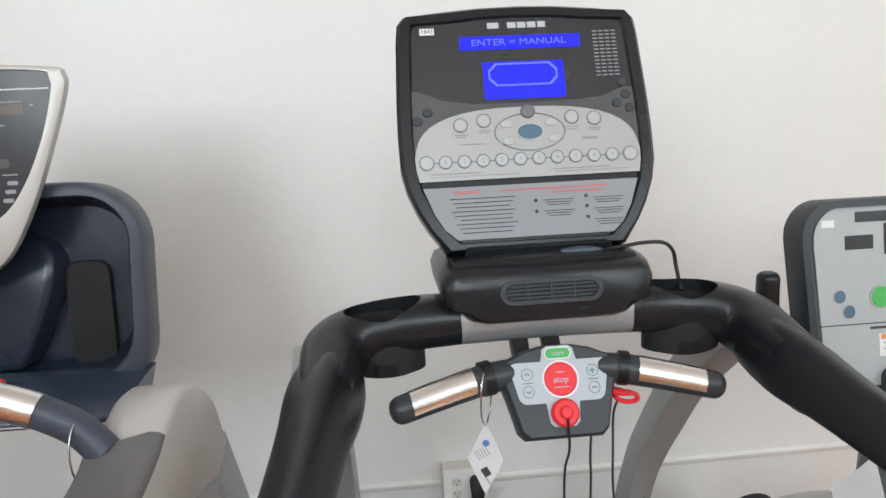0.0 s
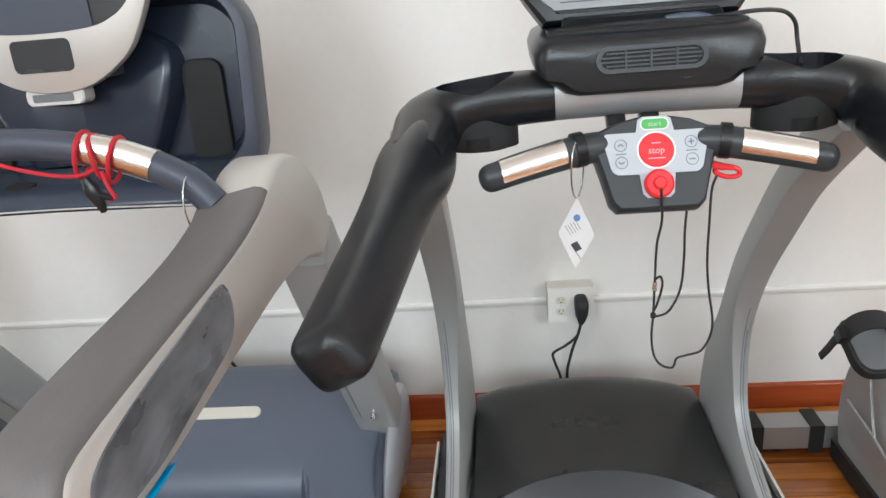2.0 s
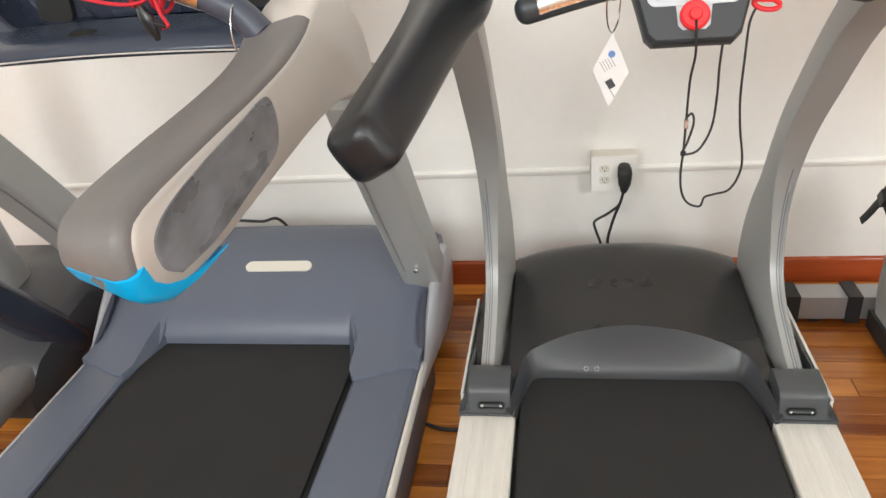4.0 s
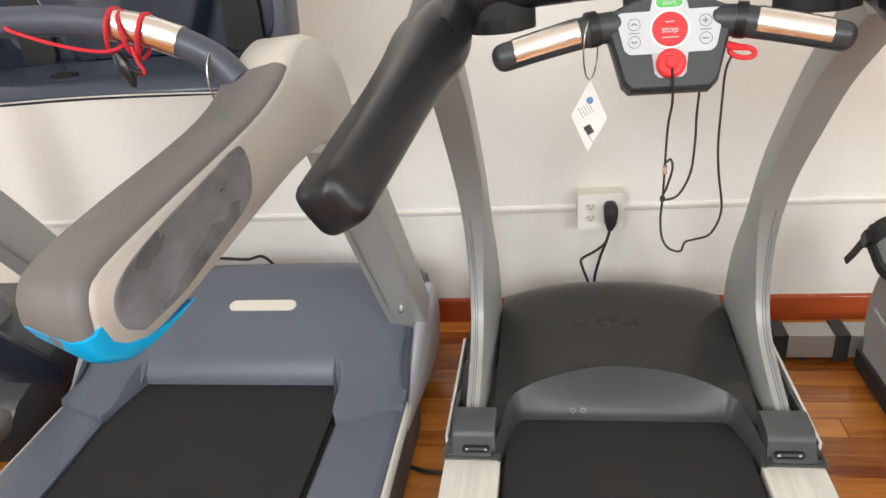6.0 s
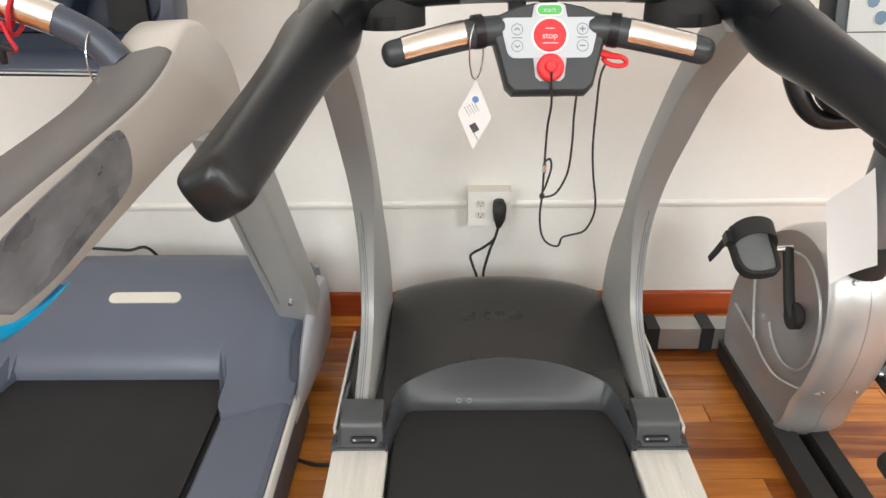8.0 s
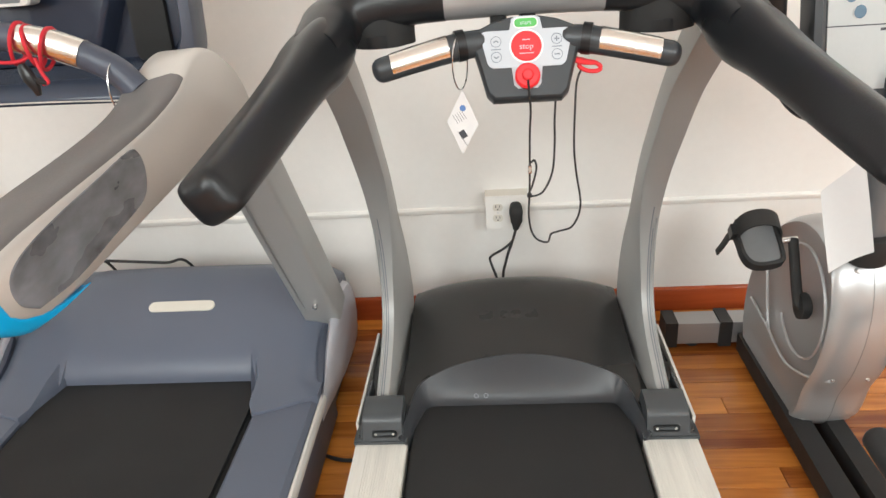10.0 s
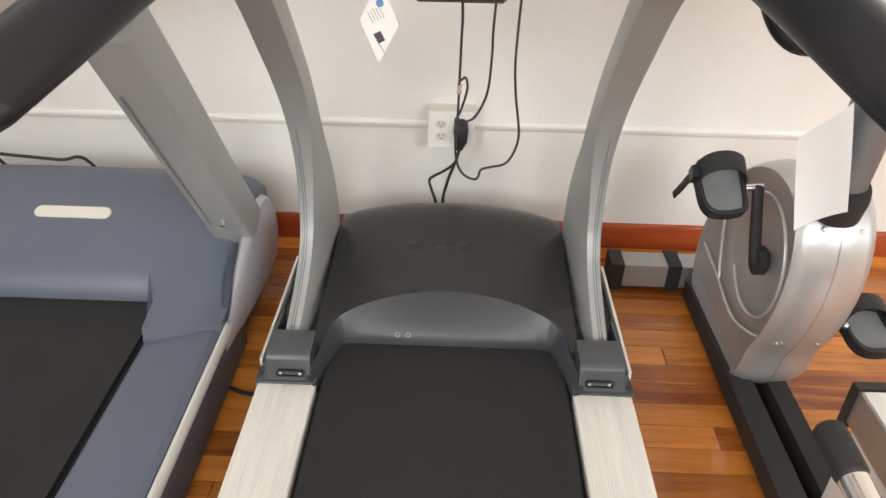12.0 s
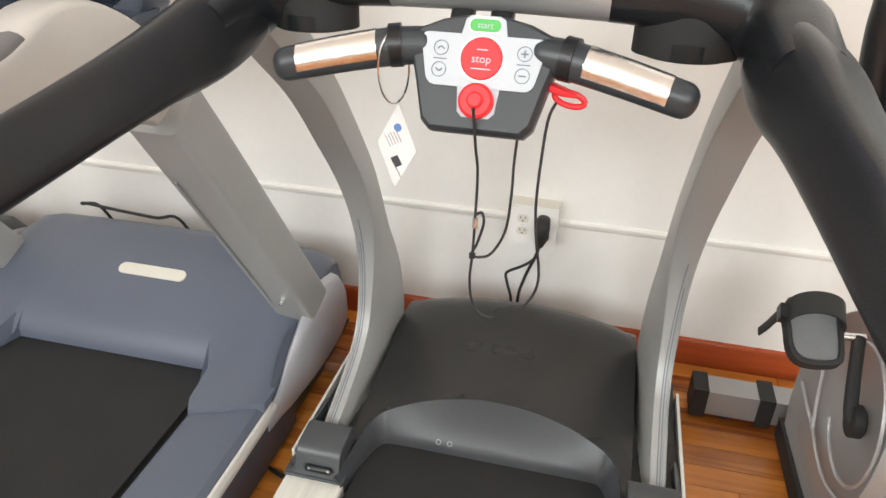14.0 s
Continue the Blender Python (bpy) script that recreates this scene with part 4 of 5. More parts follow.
# ---- the slate-blue treadmill beside it ----
def slate_treadmill(cx):
    tm = thing("treadmill", "slate-blue treadmill with champagne arms and cyan arm tips, facing the wall", "treadmill", (cx, 0, 0))
    part("deck", box(-0.33, 0.33, -1.6, 0.6, 0.06, 0.185), DARKHOLE, tm)
    bm = loft([[(x, y, z) for y, z in ((-1.60, 0.15), (-1.62, 0.17), (-1.60, 0.196), (0.26, 0.198), (0.28, 0.16))] for x in (-0.305, 0.305)])
    part("running_belt", bm, BELT, tm, "matt black rubber running belt")
    # hood with a recessed front edge between two lobes that reach down the rails
    def crown(y):
        return float(np.interp(y, (0.05, 0.10, 0.20, 0.25, 0.34, 0.44, 0.54, 0.62, 0.68, 0.70), (0.212, 0.217, 0.236, 0.252, 0.300, 0.345, 0.380, 0.385, 0.35, 0.20)))
    rings = []
    for k in range(-30, 31):
        x = 0.487 * k / 30
        a = abs(x)
        f = 0.245 if a < 0.285 else 0.245 - 0.165 * min(1, (a - 0.285) / 0.035) ** 0.6 if a < 0.32 else 0.080 + 0.092 * ((a - 0.32) / 0.205) ** 1.3
        side = 0.0 if a < 0.40 else 0.075 * ((a - 0.40) / 0.125) ** 2.2
        row = [(x, f + 0.004, 0.175), (x, f, 0.190)]
        for j in range(13):
            y = f + 0.004 + (0.70 - f - 0.004) * (j / 12)
            z = crown(y) if a > 0.3 else 0.200 + (crown(y) - 0.200) * min(1, max(0.0, (y - 0.24) / 0.03)) ** 0.5 if y < 0.27 else crown(y)
            row.append((x, y, max(0.192, z - side * min(1, (y - f) / 0.15 + 0.15) - 0.010 * (a / 0.5) ** 2)))
        row.append((x, 0.70, 0.12))
        rings.append(row)
    part("motor_hood", loft(rings), SLATE, tm, "slate-blue plastic motor hood", sharp=40)
    P = facing((0.030, 0.4345, 0.3425), (1, 0, 0), (0, 0.90, 0.42))
    part("hood_badge", plate(rounded(0.205, 0.036, 0.018, 0, 0, 8), -0.004, 0.004, P, None, 0.002), CREAM, tm, "cream pill-shaped badge")
    for s in (-1, 1):
        def side_part(name, bm, mat, parent=tm, label="", **kw):
            return part(name, mirror(bm) if s < 0 else bm, mat, parent, label, **kw)
        prof = [(0.322, 0.10), (0.322, 0.196), (0.330, 0.203), (0.445, 0.205), (0.472, 0.199), (0.484, 0.186), (0.484, 0.10)]
        side_part("side_rail", loft([[(x, y, z) for x, z in prof] for y in (-1.62, 0.16)]), SLATE, label="slate-blue foot rail")
        prof = [(0.484, 0.155), (0.485, 0.184), (0.488, 0.189), (0.494, 0.187), (0.499, 0.180), (0.500, 0.168), (0.497, 0.155)]
        side_part("rail_trim", loft([[(x, y, z) for x, z in prof] for y in (-1.62, 0.19)]), PEARL_L, label="pale silver trim along the rail")
        # dark box standing in for the shadow beneath the trim
        side_part("rail_shade_skirt", box(0.40, 0.492, -1.60, 0.30, 0.03, 0.157), SLATE_D)
        side_part("base_frame", box(0.36, 0.47, -1.5, 0.55, 0.015, 0.10), BLACK)
        for y in (-1.25, 0.35):
            side_part("foot", disc(0.03, 0, 0.02, 0.42, y), RUBBER)
        # pale shell at the side of the hood
        rings = []
        for y, z, w in ((0.150, 0.180, 0.5085), (0.22, 0.212, 0.513), (0.30, 0.275, 0.522), (0.40, 0.335, 0.531), (0.50, 0.355, 0.535), (0.58, 0.335, 0.533), (0.64, 0.27, 0.525), (0.66, 0.20, 0.52)):
            w -= 0.010
            rings.append([(0.485, y, 0.10), (0.488, y, z - 0.012), (0.496, y, z), (w - 0.008, y, z - 0.006), (w, y, z - 0.03), (w - 0.004, y, 0.13), (w - 0.018, y, 0.10)])
        side_part("side_shell", loft(rings), LILAC, label="pale silver side shell", sharp=45)
        rings = []
        for y, xa, z in ((0.185, 0.484, 0.196), (0.22, 0.474, 0.222), (0.28, 0.466, 0.256), (0.33, 0.468, 0.284), (0.37, 0.478, 0.304)):
            rings.append([(xa, y, z - 0.02), (xa, y, z), (0.487, y, z - 0.006), (0.491, y, z - 0.014), (0.491, y, z - 0.05)])
        side_part("side_inlay", loft(rings), SLATE_D, label="dark slate inlay beside the hood", sharp=50)
        # sloping post, flat-sided, with a ridge along its front
        post = [(0.467, 0.452, 0.305, 0.054, 0.055), (0.467, 0.380, 0.410, 0.054, 0.054), (0.466, 0.275, 0.565, 0.053, 0.053), (0.466, 0.170, 0.720, 0.052, 0.053), (0.468, 0.065, 0.870, 0.050, 0.054), (0.472, -0.030, 1.000, 0.046, 0.055)]
        po = side_part("post", sweep(post, 36, 9, up=(0, -1, -0.5), steps=4), UPRIGHT, label="silver-grey painted sloping post", sharp=50)
        side_part("post_seam", cord([(0.436, 0.3355, 0.380), (0.436, 0.2285, 0.535), (0.436, 0.1235, 0.688), (0.440, 0.018, 0.838)], 0.0022, 6, 4), SILVER, po)
        m = facing((0.472 * s, 0.318, 0.392), (1, 0, 0), (0, -0.62, 0.78))
        part("screw", disc(0.007, -0.008, 0.006, 0, 0, m, 14, 0.002), STEEL, po)
        # arm: a flat-sided moulding that comes forward from the shoulder, rounded at its nose
        top = [(-0.872, 1.085), (-0.866, 1.116), (-0.836, 1.133), (-0.716, 1.141), (-0.575, 1.147), (-0.46, 1.156), (-0.37, 1.174), (-0.30, 1.204), (-0.235, 1.206), (-0.17, 1.184), (-0.105, 1.140), (-0.066, 1.085), (-0.048, 1.030)]
        low = [(-0.120, 1.000), (-0.150, 1.012), (-0.190, 1.024), (-0.26, 1.037), (-0.36, 1.043), (-0.45, 1.042), (-0.62, 1.036), (-0.72, 1.032), (-0.795, 1.034), (-0.838, 1.045), (-0.863, 1.063)]
        top = [tuple(p) for p in spline(top, 3)]
        low = [tuple(p) for p in spline(low, 3)]
        side = top + low
        mid = (-0.42, 1.095)

        def set_back(ring):
            out = []
            for x, y, z in ring:
                dx = max(0.0, 0.512 - x)
                nose = min(1.0, max(0.0, (-0.66 - y) / 0.16))
                out.append((x, y + 0.52 * dx * nose, z - 0.24 * dx * min(1.0, max(0.0, (z - 1.06) / 0.06)) * min(1.0, max(0.0, (-0.20 - y) / 0.15))))
            return out
        rings = []
        for x, d in ((0.436, 0.016), (0.441, 0.006), (0.450, 0.0), (0.515, 0.0), (0.524, 0.003), (0.530, 0.010)):
            rings.append([(x, y, z) for y, z in band(side, -d, True)])
        a = side_part("arm", loft([set_back(r) for r in rings]), PEARL, label="champagne-silver moulded arm", sharp=55)
        # soft sleeve over the top and the nose
        over = low[-1:] + [p for p in top if p[0] < -0.335]
        rings = []
        for x, d in ((0.424, -0.012), (0.428, -0.001), (0.438, 0.0045), (0.480, 0.0060), (0.511, 0.0050), (0.521, 0.0025), (0.5265, -0.003)):
            o = band(over, d)
            i = band(over, -0.014)
            rings.append([(x, y, z) for y, z in o] + [(x, y, z) for y, z in reversed(i)])
        side_part("arm_sleeve", loft([set_back(r) for r in rings]), TAUPE, a, "taupe soft rubber sleeve on the arm", sharp=50)
        under = [p for p in low if p[0] < -0.705] + top[:1]
        n = len(under) - 1
        rings = []
        for x, d, e in ((0.426, -0.010, -0.02), (0.431, 0.001, -0.02), (0.442, 0.006, -0.02), (0.512, 0.006, -0.02), (0.524, 0.0045, -0.016), (0.5305, -0.001, -0.011)):
            o = [band(under, d * min(1, 0.2 + 0.8 * q / (0.5 * n)) if d > 0 else d)[q] for q in range(n + 1)]
            i = [band(under, d + (e - d) * min(1, 0.15 + 0.85 * q / (0.5 * n)))[q] for q in range(n + 1)]
            rings.append([(x, y, z) for y, z in o] + [(x, y, z) for y, z in reversed(i)])
        side_part("arm_tip", loft([set_back(r) for r in rings]), BLUE, a, "bright cyan plastic arm tip", sharp=50)
        pad = [tuple(p) for p in spline([(-0.812, 1.054), (-0.836, 1.072), (-0.839, 1.098), (-0.812, 1.114), (-0.745, 1.124), (-0.650, 1.131), (-0.565, 1.137), (-0.541, 1.128), (-0.533, 1.104), (-0.543, 1.078), (-0.570, 1.066), (-0.650, 1.058), (-0.740, 1.050), (-0.812, 1.054)], 4)[:-1]]
        bm = loft([[(x, y + (y - mid[0] + 0.27) * k, z + (z - 1.092) * k) for y, z in pad] for x, k in ((0.520, 0.0), (0.5308, 0.0), (0.5316, -0.012), (0.5310, -0.05))])
        side_part("pad", bm, SMOKE, a, "worn smoky grey oval pad", sharp=50)
    # dashboard shell with pockets
    D = facing((0, 0.130, 1.278), (1, 0, 0), (0, 0.06, 1))
    o = [(x * (1.0 + 0.10 * y), y) for x, y in rounded(0.745, 0.425, 0.118, 0, -0.0205, 9)]
    i = [(x * (1.0 + 0.14 * y), y) for x, y in rounded(0.690, 0.335, 0.085, 0, -0.003, 9)]
    def flat(pts, z):
        return [(x, y, z) for x, y in pts]
    bm = loft([flat([(x * 0.94, y * 0.95) for x, y in o], -0.13), flat([(x * 0.985, y * 0.985) for x, y in o], -0.09), flat(o, -0.018), flat([(x * 0.992, y * 0.986) for x, y in o], -0.004), flat([(x * 0.975, y * 0.962) for x, y in o], 0.0), flat([(x * 1.012, y * 1.018) for x, y in i], 0.0), flat(i, -0.006), flat(i, -0.110)])
    bmesh.ops.transform(bm, matrix=D, verts=bm.verts)
    dash = part("dashboard", bm, SLATE_D, tm, "dark slate dashboard shell with deep pockets", sharp=40)
    bm = loft([flat([(x * 0.997, y * 0.995) for x, y in i], -0.010), flat([(x * 0.975, y * 0.95) for x, y in i], -0.066), flat([(x * 0.93, y * 0.88) for x, y in i], -0.088), flat([(x * 0.01, y * 0.01) for x, y in i], -0.090)], caps=False)
    bmesh.ops.transform(bm, matrix=D, verts=bm.verts)
    part("dash_liner", bm, NAVY, dash, "glossy navy liner")
    for s in (-1, 1):
        bm = plate(rounded(0.084, 0.205, 0.026, 0.243 * s, -0.062, 6), -0.100, -0.076, D, None, 0.003)
        part("pocket", bm, DARKHOLE, dash, "dark rubber-lined pocket")
        rows = spline([(0.120, 0.115, -0.086), (0.185, 0.075, -0.055), (0.200, 0.035, -0.038), (0.188, -0.02, -0.032), (0.170, -0.065, -0.030), (0.148, -0.115, -0.031), (0.128, -0.152, -0.036)], 4)
        bm = loft([[(0.0, y, -0.094), (0.0, y, z - 0.012), (x * 0.5, y, z - 0.008), (x - 0.018, y, z), (x - 0.005, y, z - 0.001), (x, y, z - 0.006), (x + 0.010, y, -0.094)] for x, y, z in rows])
        if s < 0:
            bm = mirror(bm)
        bmesh.ops.transform(bm, matrix=D, verts=bm.verts)
        part("pocket_rib", bm, NAVY, dash, "glossy navy moulding between the pockets", sharp=70)
    lip = [(0.135, 1.126), (0.060, 1.123), (0.005, 1.115), (-0.020, 1.106), (-0.032, 1.095), (-0.034, 1.087), (-0.029, 1.080), (-0.015, 1.076), (0.10, 1.066), (0.135, 1.070)]
    bm = loft([[(x * (1 - 0.09 * min(1.0, max(0.0, (1.19 - z) / 0.11))), y + 0.03 * (abs(x) / 0.38) ** 6, z - 0.010 * (abs(x) / 0.38) ** 2) for y, z in lip] for x in (-0.384, -0.378, -0.36, -0.32, -0.20, -0.10, 0.0, 0.10, 0.20, 0.32, 0.36, 0.378, 0.384)])
    part("dash_apron", bm, APRON, dash, "glossy deep blue ledge under the dashboard", sharp=50)
    part("apron_edge", sweep([(-0.31, -0.027, 1.0775, 0.003, 0.0015), (-0.16, -0.033, 1.0845, 0.003, 0.0015), (0.0, -0.0335, 1.0870, 0.003, 0.0015), (0.16, -0.033, 1.0845, 0.003, 0.0015), (0.31, -0.027, 1.0775, 0.003, 0.0015)], 8, 3, steps=6), PEARL_L, dash)
    part("release_button", plate(rounded(0.056, 0.034, 0.015, 0, 0, 6), -0.002, 0.0015, facing((-0.077, 0.030, 1.1195), (1, 0, 0), (0, 0.99, 0.12)), None, 0.0006), DARKHOLE, dash, "small dark oval button")
    # display head in a champagne frame
    H = facing((0, 0.095, 1.273), (1, 0, 0), (0, 0.03, 1))
    def pair(half):
        return half + [(-x, y) for x, y in reversed(half)]
    half = spline([(-0.069, 0.014), (0.0, 0.004), (0.069, 0.014), (0.126, 0.044), (0.171, 0.086), (0.222, 0.182), (0.262, 0.282), (0.288, 0.358), (0.287, 0.384), (0.268, 0.396), (0.15, 0.404), (0.0, 0.407), (-0.15, 0.404)], 4)
    half = [(float(x), float(y)) for x, y in half if x > 0.001]
    ho = pair(half)
    n = len(half)
    fh = spline([(-0.05, 0.118), (0.0, 0.116), (0.09, 0.121), (0.135, 0.134), (0.170, 0.158), (0.206, 0.208), (0.240, 0.280), (0.262, 0.352), (0.262, 0.376), (0.248, 0.388), (0.14, 0.394), (0.0, 0.397), (-0.14, 0.394)], 4)
    fh = [(float(x), float(y)) for x, y in fh if x > 0.001][:n]
    while len(fh) < n:
        fh.append((fh[-1][0] * 0.5, fh[-1][1]))
    hi = pair(fh)
    bm = loft([flat([(x * 0.84, 0.2 + (y - 0.2) * 0.88) for x, y in ho], -0.072), flat([(x * 0.93, 0.2 + (y - 0.2) * 0.95) for x, y in ho], -0.052), flat(ho, -0.014), flat([(x * 0.988, 0.2 + (y - 0.2) * 0.988) for x, y in ho], -0.002), flat([(x * 0.965, 0.2 + (y - 0.2) * 0.97) for x, y in ho], 0.0), flat([(x * 1.006, 0.25 + (y - 0.25) * 1.01) for x, y in hi], 0.0), flat(hi, -0.005)])
    bmesh.ops.transform(bm, matrix=H, verts=bm.verts)
    head = part("display_head", bm, PEARL, tm, "champagne-silver framed display head", sharp=40)
    bm = plate([(x * 0.999, y) for x, y in hi], -0.014, -0.004, H)
    scr = part("display_face", bm, FACE, head, "dark glossy display face")
    Hf = H @ pose(0, 0, -0.0038)
    part("display_line", lines([(0, 0.360, 0.518, 0.002)], Hf), WHITE, scr)
    ledm = material("brown_display_window", (0.10, 0.065, 0.045), 0.3)
    for x, y, w in ((0.192, 0.326, 0.046), (0.138, 0.322, 0.036), (0.02, 0.322, 0.06), (-0.1, 0.322, 0.05), (0.118, 0.268, 0.040)):
        part("led_window", lines([(x, y, w, 0.017)], Hf), ledm, scr)
    for x, y, w, h in ((0.194, 0.339, 0.040, 0.0025), (0.118, 0.345, 0.030, 0.006), (0.150, 0.300, 0.060, 0.002), (0.178, 0.216, 0.026, 0.002), (0.228, 0.333, 0.006, 0.004)):
        part("key_caption", lines([(x, y, w, h)], Hf), GREYPRINT, scr)
    for x in (0.180, 0.142):
        for y in (0.202, 0.187, 0.172):
            part("key_mark", plate(rounded(0.018, 0.007, 0.003, x - (0.2 - y) * 0.35, y), 0, 0.0006, Hf), GREYPRINT, scr)
    part("arc_band", plate(rounded(0.36, 0.016, 0.007, 0.0, 0.236, 6), 0, 0.0004, Hf), FACEMID, scr)
    part("green_digits", plate(rounded(0.03, 0.016, 0.003, 0.078, 0.202), 0, 0.0006, Hf), CYANLED, scr)
    part("timer_window", plate(rounded(0.118, 0.060, 0.012, -0.010, 0.076, 6), -0.002, 0.0025, H, None, 0.001), FACE, head, "small dark display window")
    part("usb_block", plate(rounded(0.118, 0.034, 0.012, -0.012, 0.000, 6), -0.05, -0.010, H, None, 0.004), PEARL_L, head)
    part("usb_socket", plate(rounded(0.082, 0.015, 0.003, -0.014, -0.002), -0.010, -0.0085, H), POST, head)
    part("head_neck", box(-0.10, 0.10, 0.10, 0.20, 1.30, 1.50), SLATE_D, tm, bevel=0.01)
    # pulse bar from arm to arm
    bar = [(0.455, -0.345, 1.165), (0.425, -0.340, 1.196), (0.382, -0.338, 1.221), (0.335, -0.338, 1.240), (0.278, -0.338, 1.253), (0.202, -0.338, 1.263), (0.066, -0.338, 1.268)]
    bar = [(-x, y, z) for x, y, z in bar] + [(x, y, z) for x, y, z in reversed(bar)]
    pb = part("pulse_bar", sweep([(*p, 0.020, 0.021) for p in bar], 20, 2.2, steps=5), SLATE_D, tm, "dark slate pulse bar")
    for s in (-1, 1):
        part("pulse_plate", sweep([(0.285 * s, -0.3395, 1.2525, 0.0205, 0.0222), (0.335 * s, -0.3395, 1.2405, 0.0205, 0.0222), (0.380 * s, -0.3395, 1.2225, 0.0205, 0.0222)], 20, 2.2, steps=3), CHROME, pb, "brushed steel pulse contact")
    return tm


slate_treadmill(-1.035)

# red cord wound round the pulse bar
rc = thing("safety_lanyard", "red woven cord wound round the bar with black clip", "cord")
for q, (cx, cz, lean) in enumerate(((-0.748, 1.2500, 0.008), (-0.726, 1.2450, -0.003), (-0.705, 1.2395, 0.010))):
    turn = []
    for k in range(17):
        a = 2 * math.pi * k / 16
        turn.append((cx + lean * math.sin(a) + 0.002 * math.cos(2 * a), -0.340 + 0.025 * math.cos(a), cz + (0.024 + 0.012 * (math.sin(a) < 0)) * math.sin(a)))
    part("cord_turn", cord(turn, 0.0030, 7, 2), REDCORD, rc)
part("cord_run", cord([(-0.895, -0.362, 1.262), (-0.882, -0.366, 1.256), (-0.840, -0.366, 1.240), (-0.795, -0.365, 1.227), (-0.762, -0.362, 1.221), (-0.742, -0.358, 1.222), (-0.728, -0.352, 1.228)], 0.0027), REDCORD, rc)
part("cord_tail", cord([(-0.718, -0.360, 1.225), (-0.712, -0.364, 1.205), (-0.706, -0.364, 1.190), (-0.716, -0.362, 1.186)], 0.0027), REDCORD, rc)
part("clip", sweep([(-0.742, -0.360, 1.215, 0.006, 0.006), (-0.735, -0.363, 1.200, 0.010, 0.007), (-0.728, -0.364, 1.184, 0.007, 0.006), (-0.726, -0.364, 1.172, 0.004, 0.004)], 12, 3, up=(0, -1, 0), ends=0.002), BLACK, rc, "small black plastic clip")
part("clip_arm", sweep([(-0.732, -0.364, 1.198, 0.004, 0.004), (-0.720, -0.364, 1.192, 0.004, 0.004), (-0.708, -0.364, 1.188, 0.003, 0.003)], 10, 3, up=(0, -1, 0)), BLACK, rc)
wr = thing("key_ring", "thin steel wire ring hanging from the bar", "ring")
part("wire", cord([(-0.606 + 0.006 * math.cos(a), -0.346 + 0.026 * math.cos(a), 1.170 + 0.042 * math.sin(a)) for a in [2 * math.pi * k / 18 for k in range(19)]], 0.0013, 6, 2), STEEL, wr)


